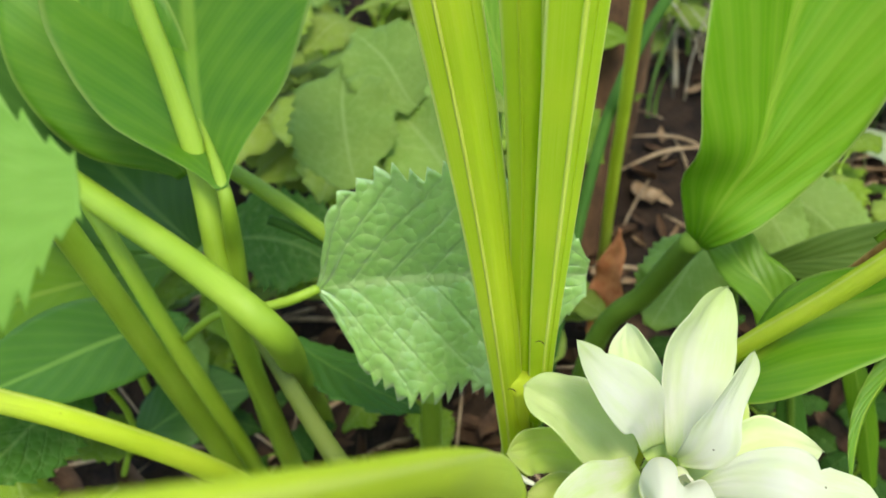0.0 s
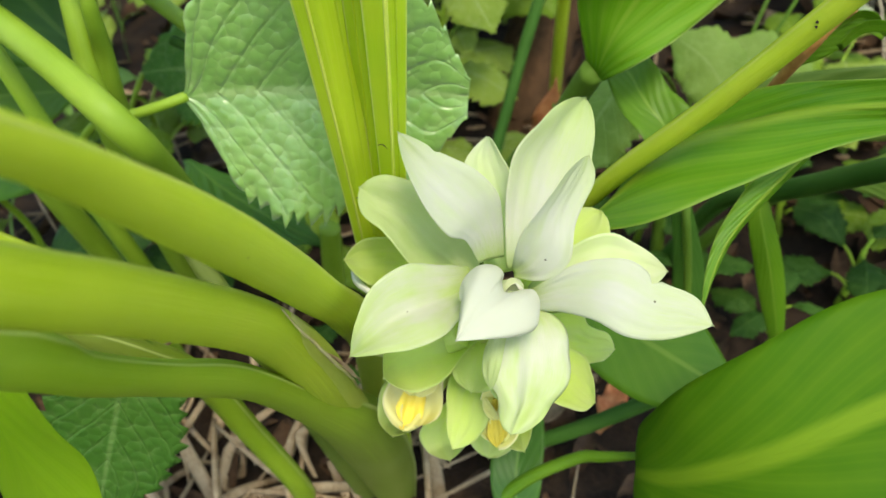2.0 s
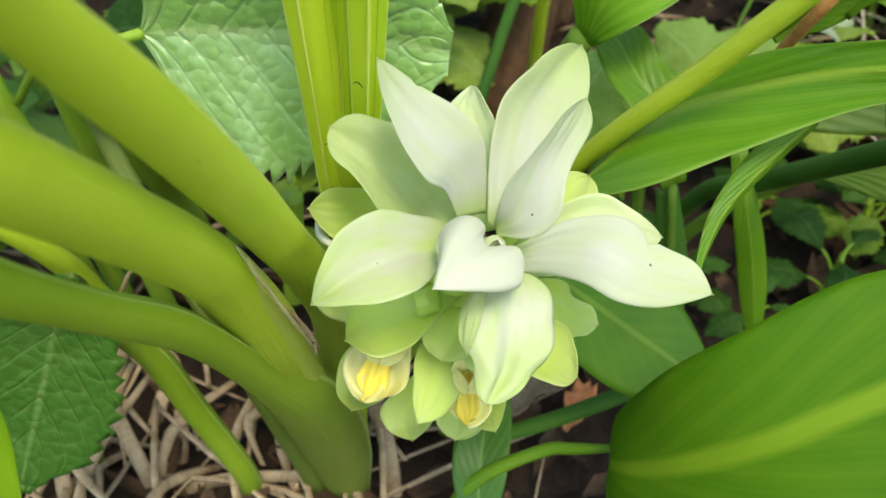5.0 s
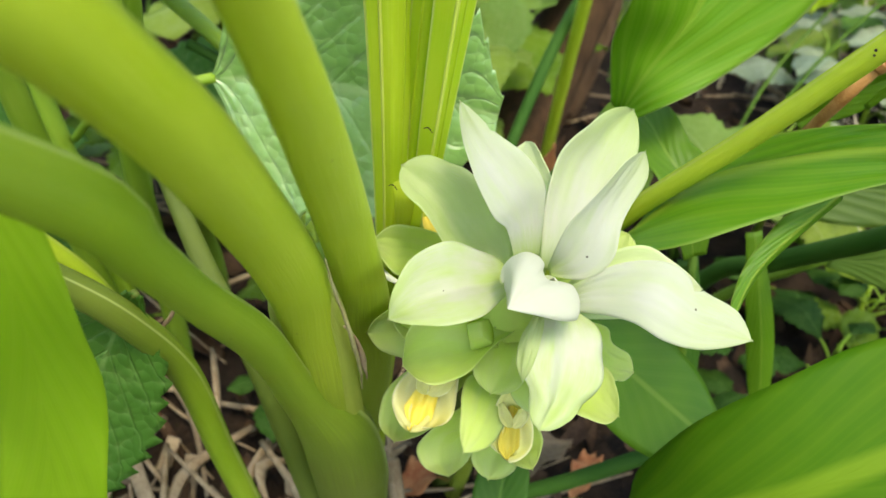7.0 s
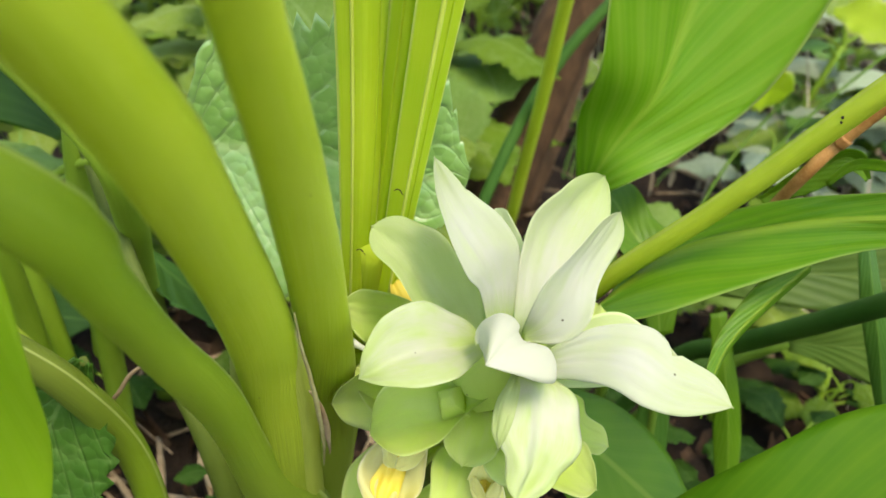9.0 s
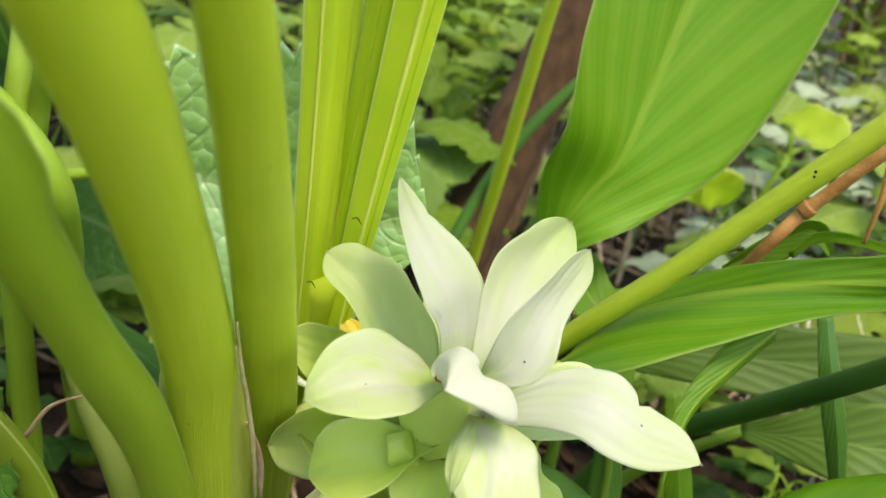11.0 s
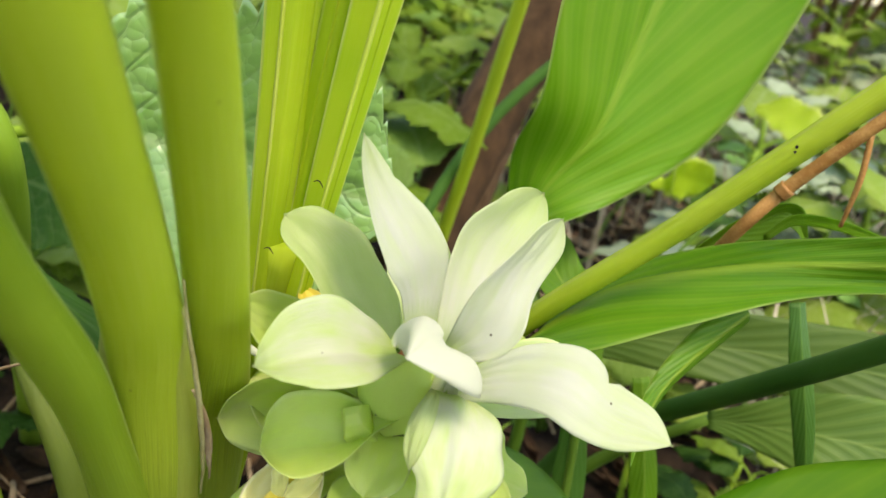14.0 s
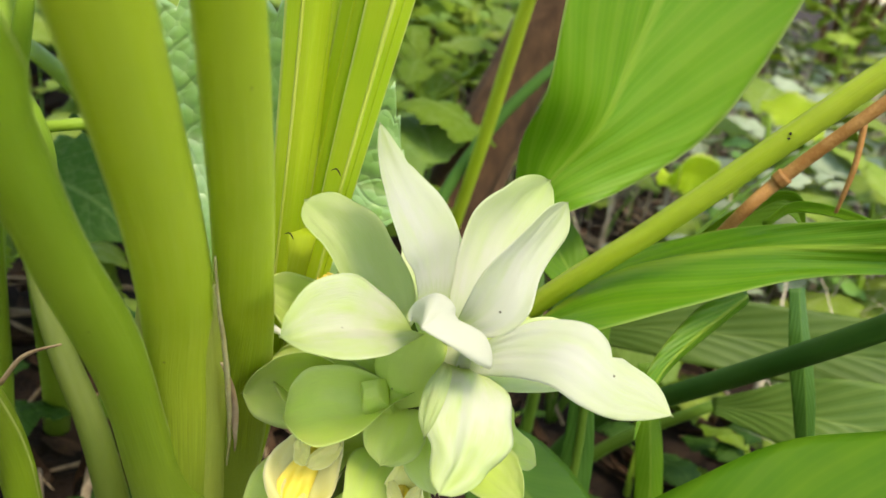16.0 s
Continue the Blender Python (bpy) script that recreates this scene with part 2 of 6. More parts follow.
# WEED made near-black: deep shade by the soil is put into the colour
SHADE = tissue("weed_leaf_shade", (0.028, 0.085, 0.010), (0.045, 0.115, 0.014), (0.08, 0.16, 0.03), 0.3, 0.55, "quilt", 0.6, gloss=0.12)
WEED = tissue("weed_leaf", (0.15, 0.27, 0.018), (0.22, 0.34, 0.032), (0.29, 0.41, 0.10), 0.4, 0.6, "quilt", 0.5, gloss=0.12)
WEED_P = tissue("weed_leaf_pale", (0.23, 0.35, 0.045), (0.31, 0.42, 0.07), (0.36, 0.46, 0.15), 0.4, 0.6, "quilt", 0.5, gloss=0.12)
SAGE = tissue("leaf_sage", (0.34, 0.43, 0.25), (0.44, 0.52, 0.34), (0.50, 0.57, 0.40), 0.35, 0.6, "quilt", 0.4, gloss=0.2)
GRASS = tissue("grass_blade", (0.15, 0.34, 0.06), (0.22, 0.4, 0.09), (0.34, 0.46, 0.16), 0.35, 0.5, "streak", 0.3)
WHITE = tissue("coma_white", (0.595, 0.61, 0.52), (0.58, 0.61, 0.48), (0.62, 0.68, 0.46), 0.38, 0.55, "streak", 0.25, tip=((0.49, 0.61, 0.20), 0.62, 1.05, 0.6), base=((0.42, 0.57, 0.12), 0.18, 0.0, 0.75), tcol=(1.0, 1.0, 0.84), patch=((0.50, 0.62, 0.24), 0.4), vary=0.08, spots=0.8, gloss=0.2)
WHITE_T = tissue("coma_white_green_tip", (0.595, 0.61, 0.51), (0.58, 0.61, 0.46), (0.61, 0.68, 0.44), 0.38, 0.55, "streak", 0.25, tip=((0.47, 0.60, 0.19), 0.45, 0.95, 0.75), base=((0.42, 0.57, 0.12), 0.18, 0.0, 0.75), tcol=(1.0, 1.0, 0.84), patch=((0.50, 0.62, 0.24), 0.5), vary=0.06, spots=0.8, gloss=0.2)
PALE_W = tissue("coma_pale_white", (0.63, 0.72, 0.36), (0.66, 0.72, 0.46), (0.58, 0.72, 0.24), 0.55, 0.55, "streak", 0.25, tip=((0.52, 0.64, 0.25), 0.55, 1.0, 0.7), spots=0.8, tcol=(1.0, 1.0, 0.75), patch=((0.50, 0.63, 0.22), 0.5), vary=0.08, gloss=0.2)
WHITE_G = tissue("coma_flushed", (0.60, 0.615, 0.50), (0.58, 0.615, 0.44), (0.58, 0.67, 0.36), 0.38, 0.55, "streak", 0.25, tip=((0.47, 0.60, 0.18), 0.5, 1.0, 0.7), base=((0.45, 0.58, 0.13), 0.25, 0.0, 0.8), tcol=(1.0, 1.0, 0.8), patch=((0.46, 0.60, 0.18), 0.75), vary=0.08, spots=0.9, gloss=0.2)
GLOW = tissue("bract_yellow_green", (0.60, 0.76, 0.18), (0.65, 0.78, 0.25), (0.55, 0.72, 0.13), 0.45, 0.55, "streak", 0.2, spots=0.6, tcol=(1.0, 1.0, 0.65), vary=0.05, gloss=0.2)
PALE = tissue("coma_pale", (0.54, 0.69, 0.27), (0.60, 0.71, 0.36), (0.48, 0.65, 0.20), 0.3, 0.55, "streak", 0.2, tip=((0.64, 0.70, 0.44), 0.45, 0.9, 0.6), base=((0.38, 0.55, 0.07), 0.3, 0.0, 0.6), spots=0.7, tcol=(1.0, 1.0, 0.7), patch=((0.67, 0.72, 0.48), 0.6), vary=0.1, gloss=0.2)
CURL = tissue("coma_rolled", (0.70, 0.71, 0.60), (0.68, 0.70, 0.56), (0.68, 0.72, 0.56), 0.42, 0.55, "streak", 0.12, base=((0.48, 0.60, 0.16), 0.13, 0.02, 0.85), tcol=(1.0, 1.0, 0.82), vary=0.05, spots=0.3, gloss=0.2)
BRACT = tissue("bract_green", (0.60, 0.77, 0.14), (0.65, 0.79, 0.20), (0.55, 0.72, 0.09), 0.48, 0.55, "streak", 0.25, tip=((0.59, 0.68, 0.29), 0.55, 1.0, 0.6), base=((0.36, 0.52, 0.06), 0.3, 0.0, 0.6), spots=0.9, tcol=(1.0, 1.0, 0.65), patch=((0.64, 0.71, 0.34), 0.4), vary=0.12, rim=((0.64, 0.72, 0.36), 0.4))
YELLOW = tissue("lip_yellow", (0.87, 0.69, 0.08), (0.88, 0.73, 0.13), (0.87, 0.71, 0.10), 0.3, 0.5, "streak", 0.04, rim=((0.86, 0.74, 0.2), 0.6))
CREAM = tissue("flower_cream", (0.80, 0.77, 0.26), (0.82, 0.79, 0.40), (0.82, 0.74, 0.20), 0.35, 0.5, "streak", 0.1, rim=((0.85, 0.82, 0.55), 0.5))
STRAW = matter("dry_straw", (0.22, 0.15, 0.08), (0.39, 0.295, 0.175), 0.7, 90.0, 0.5, (1, 1, 0.3))
DRY = matter("dry_grass", (0.34, 0.29, 0.18), (0.55, 0.50, 0.36), 0.8, 60.0, 0.3)
PAPER = matter("dry_sheath", (0.36, 0.32, 0.12), (0.52, 0.48, 0.23), 0.7, 120.0, 0.5)
SOIL = matter("soil", (0.010, 0.006, 0.0035), (0.036, 0.022, 0.012), 0.95, 45.0, 1.0, dist=0.006)
LITTER = matter("leaf_litter", (0.035, 0.018, 0.008), (0.10, 0.056, 0.027), 0.8, 60.0, 0.6)
LITTER_P = matter("leaf_litter_pale", (0.19, 0.125, 0.068), (0.34, 0.245, 0.14), 0.8, 60.0, 0.6)
ORANGE = matter("orange_stalk", (0.28, 0.12, 0.03), (0.42, 0.22, 0.07), 0.5, 150.0, 0.4)
RUST = matter("rusty_leaf", (0.30, 0.09, 0.03), (0.45, 0.2, 0.08), 0.7, 80.0, 0.5)
BARK = matter("bark", (0.11, 0.058, 0.025), (0.24, 0.14, 0.07), 0.85, 90.0, 0.9, (1, 1, 0.4), dist=0.003)
BARK_D = matter("bark_dark", (0.055, 0.027, 0.010), (0.125, 0.064, 0.026), 0.85, 90.0, 0.9, (1, 1, 0.4), dist=0.003)
INK = matter("dark_speck", (0.01, 0.008, 0.005), (0.03, 0.02, 0.01), 0.6, 200.0, 0.2)


# ---------- shapes ----------
def V(*p):
    return Vector(p[0] if len(p) == 1 else p)


def spline(pts, s):
    """Smooth curve through the points; s from 0 to 1."""
    n = len(pts) - 1
    i = min(int(s * n), n - 1)
    f = s * n - i
    p0, p1, p2, p3 = pts[max(i - 1, 0)], pts[i], pts[i + 1], pts[min(i + 2, n)]
    return 0.5 * (2 * p1 + (p2 - p0) * f + (2 * p0 - 5 * p1 + 4 * p2 - p3) * f * f + (3 * p1 - p0 - 3 * p2 + p3) * f ** 3)


def centre(ctrl, ns):
    """ns + 1 points at even lengths along the curve."""
    pts = [V(p) for p in ctrl]
    raw = [spline(pts, i / 120) for i in range(121)]
    acc = [0.0]
    for a, b in zip(raw, raw[1:]):
        acc.append(acc[-1] + (b - a).length)
    out, j = [], 0
    for i in range(ns + 1):
        want = acc[-1] * i / ns
        while j < 119 and acc[j + 1] < want:
            j += 1
        f = (want - acc[j]) / max(acc[j + 1] - acc[j], 1e-9)
        out.append(raw[j].lerp(raw[j + 1], f))
    return out


def prof(ws, s):
    return max(0.0, spline([float(w) for w in ws], s))


def mesh_object(name, verts, faces, uvs, material, parent=None, label=""):
    me = bpy.data.meshes.new(name)
    me.from_pydata(verts, [], faces)
    layer = me.uv_layers.new(name="uv")
    for loop in me.loops:
        layer.data[loop.index].uv = uvs[loop.vertex_index]
    me.polygons.foreach_set("use_smooth", [True] * len(me.polygons))
    me.materials.append(material)
    ob = new(name, me)
    if parent:
        ob.parent = parent
    return tagged(ob, label)


def blade(name, ctrl, half, ws, across, material, parent=None, label="", fold=0.0, cup=0.0, wave=0.0, waves=3.0, teeth=0, tooth=0.08,
          quilt=0.0, ns=40, nw=14, thick=0.0005, across_end=None, curl=0.0, notch=None, mucro=0.0, phase=0.0, crumple=0.0, lobe=0.0, roll=0.0, asym=0.0, blunt=0.0, neck=0.0, ripple=0.0, scallop=0.0, lines=()):
    """A leaf or petal: a midrib curve, half-width profile, and a cross-section that folds (V) or cups (arc)."""
    cs = centre(ctrl, ns)
    a0 = V(across)
    a1 = V(across_end) if across_end else a0
    verts, uvs, nrm = [], [], []
    rs = sum(ord(ch) for ch in name) + len(bpy.data.objects)
    for i, c in enumerate(cs):
        s = i / ns
        t = (cs[min(i + 1, ns)] - cs[max(i - 1, 0)]).normalized()
        a = a0.lerp(a1, s)
        a = (a - t * a.dot(t)).normalized()
        n = a.cross(t)
        for j in range(nw + 1):
            u = 2 * j / nw - 1
            w = half * prof(ws, s) * (1 + asym * u)
            if teeth:
                k = s * teeth
                w *= 1 + tooth * (abs(u) ** 6) * (1 - 2 * (k - int(k))) + 0.03 * math.sin(k * 1.9 + rs) * abs(u) ** 4
            if notch and u * notch[0] > 0:
                d = (s - notch[1]) / notch[2]
                w *= 1 - notch[3] * math.exp(-d * d) * abs(u) ** 3
            if blunt and s > 1 - blunt:      # round end
                w *= math.sqrt(max(0.0, 1 - ((s - 1 + blunt) / blunt) ** 2 * 0.995))
            if neck and s < neck:            # round start
                w *= math.sqrt(max(0.0, 1 - ((neck - s) / neck) ** 2 * 0.98))
            if ripple:
                w *= 1 + 0.04 * noise.noise((s * 4.0, 3.0 if u > 0 else 9.0, rs)) + 0.015 * noise.noise((s * 14.0, 5.0 if u > 0 else 1.0, rs))
            x, z = u, 0.0
            if cup:
                x, z = math.sin(cup * u) / cup, (1 - math.cos(cup * u)) / cup
            z += fold * abs(u)
            p = c + a * (w * x) + n * (w * z)
            p += n * (wave * math.sin(waves * 6.283 * s + phase + (0.9 if u > 0 else 0)) * u * u * min(1, 4 * s))
            if lobe:
                p -= t * (lobe * half * abs(u) ** 1.4 * (1 - s) ** 2)
            if roll:
                p += n * (roll * half * (1 - s) ** 5)
            if curl:
                p += n * (curl * w * abs(u) ** 5)
            if quilt:
                ph = s * 7 - abs(u) * 2.6
                p += n * (quilt * (math.sin(ph * 3.1416) ** 2 - 0.5) * min(1, 6 * abs(u)) * min(1, 5 * (1 - s)))
            if ripple:
                p += n * (ripple * noise.noise((u * 1.6 + rs, s * 2.6, 0.5)) + 0.0001 * math.sin(u * 15 + rs))
            if scallop:
                p += t * (scallop * half * math.sin(u * 8.0 + rs) * s ** 4) + n * (scallop * half * math.sin(u * 11.0 + s * 7) * s ** 2)
            if mucro:
                p += t * (mucro * max(0.0, 1 - abs(u) * 2.2) * max(0.0, s - 0.94) / 0.06)
            if crumple:
                p += n * (crumple * noise.noise(p * 90 + V(rs, 0, 0)))
            verts.append(p)
            uvs.append(((u + 1) / 2, s))
            nrm.append(n)
    row = nw + 1
    top = len(verts)
    for k in range(top):
        edge = abs(uvs[k][0] * 2 - 1)
        verts.append(verts[k] - nrm[k] * thick * (1 - 0.6 * edge ** 4))
        uvs.append(uvs[k])
    faces = []
    for i in range(ns):
        for j in range(nw):
            q = i * row + j
            faces.append((q, q + 1, q + row + 1, q + row))
            faces.append((top + q, top + q + row, top + q + row + 1, top + q + 1))
    rim = [j for j in range(nw)] + [nw + i * row for i in range(ns)] + [ns * row + nw - j for j in range(nw)] + [(ns - i) * row for i in range(ns)]
    for k, q in enumerate(rim):
        r = rim[(k + 1) % len(rim)]
        faces.append((q, top + q, top + r, r))
    ob = mesh_object(name, [tuple(p) for p in verts], faces, uvs, material, parent, label)
    for u, r, mat in lines:
        j = round((u + 1) / 2 * nw)
        tube("fold_line", [verts[i * row + j] for i in range(0, ns + 1, 5)], (r * 0.6, r, r, r), mat, ob, "pale raised line along the fold", ns=40, nr=6)
    return ob


def tube(name, ctrl, radii, material, parent=None, label="", flat=1.0, across=(1, 0, 0), ns=36, nr=14, groove=0.0, rough=0.0, keel=0.0):
    """A stalk: round or flattened section along a curve, with a channel on one side if it has a groove."""
    cs = centre(ctrl, ns)
    verts, uvs = [], []
    a = V(across)
    for i, c in enumerate(cs):
        s = i / ns
        t = (cs[min(i + 1, ns)] - cs[max(i - 1, 0)]).normalized()
        a = (a - t * a.dot(t)).normalized()
        n = a.cross(t)
        r = prof(radii, s) + (rough * noise.noise(c * 60) if rough else 0)
        for j in range(nr):
            g = 6.28318 * j / nr
            k = 1 - groove * max(0.0, -math.sin(g)) ** 3
            e = 1 + keel * math.exp(-(min(g, 6.28318 - g) / 0.11) ** 2)
            verts.append(tuple(c + a * (r * e * math.cos(g)) + n * (r * flat * math.sin(g) * k)))
            uvs.append((abs(1 - 2 * j / nr), s))
    faces = []
    for i in range(ns):
        for j in range(nr):
            j2 = (j + 1) % nr
            faces.append((i * nr + j, i * nr + j2, (i + 1) * nr + j2, (i + 1) * nr + j))
    faces.append(tuple(range(nr))[::-1])
    faces.append(tuple(range(ns * nr, ns * nr + nr)))
    return mesh_object(name, verts, faces, uvs, material, parent, label)


def channel(name, left, right, material, parent=None, label="", flat=0.75, groove=0.75, keel=0.09, ns=64, nr=36):
    """A leaf stalk between its two edges, with a channel along its inner face."""
    a, b = centre(left, ns), centre(right, ns)
    mids = [p.lerp(q, 0.5) for p, q in zip(a, b)]
    verts, uvs = [], []
    for i in range(ns + 1):
        t = (mids[min(i + 1, ns)] - mids[max(i - 1, 0)]).normalized()
        w = b[i] - a[i]
        w -= t * w.dot(t)
        r = w.length / 2
        w.normalize()
        n = w.cross(t)
        for j in range(nr):
            g = 6.28318 * j / nr
            k = 1 - groove * max(0.0, -math.sin(g)) ** 3
            e = 1 + keel * math.exp(-(min(g, 6.28318 - g) / 0.11) ** 2) + 0.02 * noise.noise(mids[i] * 50 + V(math.cos(g), math.sin(g), 0))
            verts.append(tuple(mids[i] + w * (r * e * math.cos(g)) + n * (r * flat * math.sin(g) * k)))
            uvs.append((abs(1 - 2 * j / nr), i / ns))
    faces = []
    for i in range(ns):
        for j in range(nr):
            j2 = (j + 1) % nr
            faces.append((i * nr + j, i * nr + j2, (i + 1) * nr + j2, (i + 1) * nr + j))
    faces.append(tuple(range(nr))[::-1])
    faces.append(tuple(range(ns * nr, ns * nr + nr)))
    return mesh_object(name, verts, faces, uvs, material, parent, label)


def thing(name, at, label, category, group="", kind=""):
    ob = new(name)
    ob.empty_display_size = 0.01
    return tagged(ob, label, category, group, kind)


def leaf_cloud(name, c, r, n, size, material, parent, rnd, label=""):
    """Many small folded leaves spread through an uneven volume."""
    verts, faces, uvs = [], [], []
    for _ in range(n):
        d = V(rnd.gauss(0, 1), rnd.gauss(0, 1), rnd.gauss(0, 1)).normalized() * rnd.random() ** 0.4
        lump = 0.7 + 0.5 * noise.noise(d * 2.3 + V(c))
        q = V(c[0] + d.x * r[0] * lump, c[1] + d.y * r[1] * lump, c[2] + d.z * r[2] * lump)
        t = V(rnd.uniform(-1, 1), rnd.uniform(-1, 1), rnd.uniform(-0.8, 0.4)).normalized()
        a = t.cross(V(rnd.uniform(-0.4, 0.4), rnd.uniform(-0.4, 0.4), 1)).normalized()
        nn = a.cross(t)
        sz = size * rnd.uniform(0.6, 1.2)
        k = len(verts)
        for s, w in ((0, 0), (0.35, 0.3), (0.7, 0.26), (1, 0)):
            for u in (-1, 0, 1):
                verts.append(tuple(q + t * (s * sz) + a * (u * w * sz) + nn * (abs(u) * 0.08 * sz - 0.15 * s * s * sz)))
                uvs.append(((u + 1) / 2, s))
        for i in range(3):
            for j in range(2):
                v = k + i * 3 + j
                faces.append((v, v + 1, v + 4, v + 3))
    return mesh_object(name, verts, faces, uvs, material, parent, label)


GROUND = -0.035


def ground_z(x, y):
    return GROUND + 0.010 * noise.noise(V(x * 6, y * 6, 0)) + 0.004 * noise.noise(V(x * 25, y * 25, 3))


# ---------- ground ----------
def ground():
    steps = [-60, -20, -8, -4, -2.5]
    xs = steps + [-1.6 + 0.02 * i for i in range(161)] + [2.5, 4, 8, 20, 60]
    ys = steps + [-1.2 + 0.02 * i for i in range(181)] + [3.2, 4.5, 8, 20, 60]
    verts = [(x, y, ground_z(x, y)) for y in ys for x in xs]
    n = len(xs)
    faces = [(j * n + i, j * n + i + 1, (j + 1) * n + i + 1, (j + 1) * n + i) for j in range(len(ys) - 1) for i in range(n - 1)]
    mesh_object("ground", verts, faces, [(x, y) for x, y, z in verts], SOIL)
    tagged(bpy.data.objects["ground"], "dark brown bare soil under the plants", "ground", kind="structure")


ground()


# ---------- flower spike ----------
AXIS = V(0.12, -0.22, 1.0).normalized()
OPEN = V(0.05, 0.0, 0.38)               # the crown opens towards this point


def shell(name, grid, thick, material, parent, label=""):
    """A thin closed sheet from rows of points; uv runs across (u) and along (v)."""
    ns, nw = len(grid) - 1, len(grid[0]) - 1
    row = nw + 1
    top = row * (ns + 1)
    face, back, uvs = [], [], []
    for i in range(ns + 1):
        for j in range(nw + 1):
            t = grid[min(i + 1, ns)][j] - grid[max(i - 1, 0)][j]
            a = grid[i][min(j + 1, nw)] - grid[i][max(j - 1, 0)]
            n = a.cross(t)
            n = n.normalized() if n.length > 1e-12 else V(0, 0, 1)
            edge = abs(2 * j / nw - 1)
            face.append(tuple(grid[i][j]))
            back.append(tuple(grid[i][j] - n * thick * (1 - 0.6 * edge ** 4)))
            uvs.append((j / nw, i / ns))
    faces = []
    for i in range(ns):
        for j in range(nw):
            q = i * row + j
            faces.append((q, q + 1, q + row + 1, q + row))
            faces.append((top + q, top + q + row, top + q + row + 1, top + q + 1))
    rim = [j for j in range(nw)] + [nw + i * row for i in range(ns)] + [ns * row + nw - j for j in range(nw)] + [(ns - i) * row for i in range(ns)]
    for k, q in enumerate(rim):
        r = rim[(k + 1) % len(rim)]
        faces.append((q, top + q, top + r, r))
    return mesh_object(name, face + back, faces, uvs + uvs, material, parent, label)


def petal(parent, name, left, right, material, depth=0.2, fold=0.0, notch=None, ripple=0.0010, frill=0.0, blunt=0.25, label="", ns=44, nw=22, thick=0.0003):
    """A bract between its two margins, which run from the base and meet at the tip. depth: how far its middle sinks away
    from the open side, as a share of the width; fold: a crease along the midrib; blunt: how round the tip is."""
    a, b = centre(left, ns), centre(right, ns)
    rs = 0.37 * sum(ord(ch) for ch in name) + 1.7 * len(bpy.data.objects)
    mids = [p.lerp(q, 0.5) for p, q in zip(a, b)]
    side = sum((b[i] - a[i]).cross(mids[i + 1] - mids[i - 1]).dot(mids[i] - OPEN) for i in range(1, ns))
    grid = []
    for i in range(ns + 1):
        s = i / ns
        t = (mids[min(i + 1, ns)] - mids[max(i - 1, 0)]).normalized()
        if blunt and s > 0.72:
            wide = min(4.0, max((1 - s) / 0.28, 0.004) ** -blunt)
            a[i], b[i] = mids[i].lerp(a[i], wide), mids[i].lerp(b[i], wide)
        w = b[i] - a[i]
        n = w.cross(t)
        n = n.normalized() if n.length > 1e-9 else -AXIS
        if side < 0:
            n = -n
        ends = min(1.0, 5 * s) * min(1.0, 6 * (1 - s))
        line = []
        for j in range(nw + 1):
            u = 2 * j / nw - 1
            p = a[i].lerp(b[i], j / nw)
            p += n * w.length * (depth * (1 - u * u) + fold * (1 - abs(u)) ** 1.5) * (0.35 + 0.65 * min(1.0, 4 * s))
            p += n * ripple * ends * (noise.noise((u * 1.5 + rs, s * 2.4, 0.5)) + 0.3 * noise.noise((u * 3 + rs, s * 7, 2.5)))
            p += n * (0.00009 * math.sin(u * 17 + rs) * ends)
            if frill:
                p += n * (frill * math.sin(s * 21 + 2 * u + rs) * u * u * ends)
            if notch and u * notch[0] > 0:
                d = (s - notch[1]) / notch[2]
                p += (mids[i] - p) * (notch[3] * math.exp(-d * d) * abs(u) ** 4)
            line.append(p)
        grid.append(line)
    tip = mids[-1] + (mids[-1] - mids[-3]).normalized() * 0.0006     # small hard point
    grid[-1] = [tip.lerp(p, 0.8) for p in grid[-1]]
    grid[-1][nw // 2] = tip
    return shell(name, grid, thick, material, parent, label)


def bract(parent, name, base, tip, half, ws, material, cup=0.7, sag=0.0, label="", up=None, **kw):
    b, t = V(base), V(tip)
    d = (t - b).normalized()
    a = d.cross(V(up) if up else AXIS).normalized()
    n = a.cross(d)
    m1 = b.lerp(t, 0.33) - n * sag
    m2 = b.lerp(t, 0.7) - n * sag * 0.8
    return blade(name, [b, m1, m2, t], half, ws, a, material, parent, label, cup=cup, ns=36, nw=20, **{"thick": 0.0003, "blunt": 0.28, "ripple": 0.0017, "mucro": 0.0009, **kw})


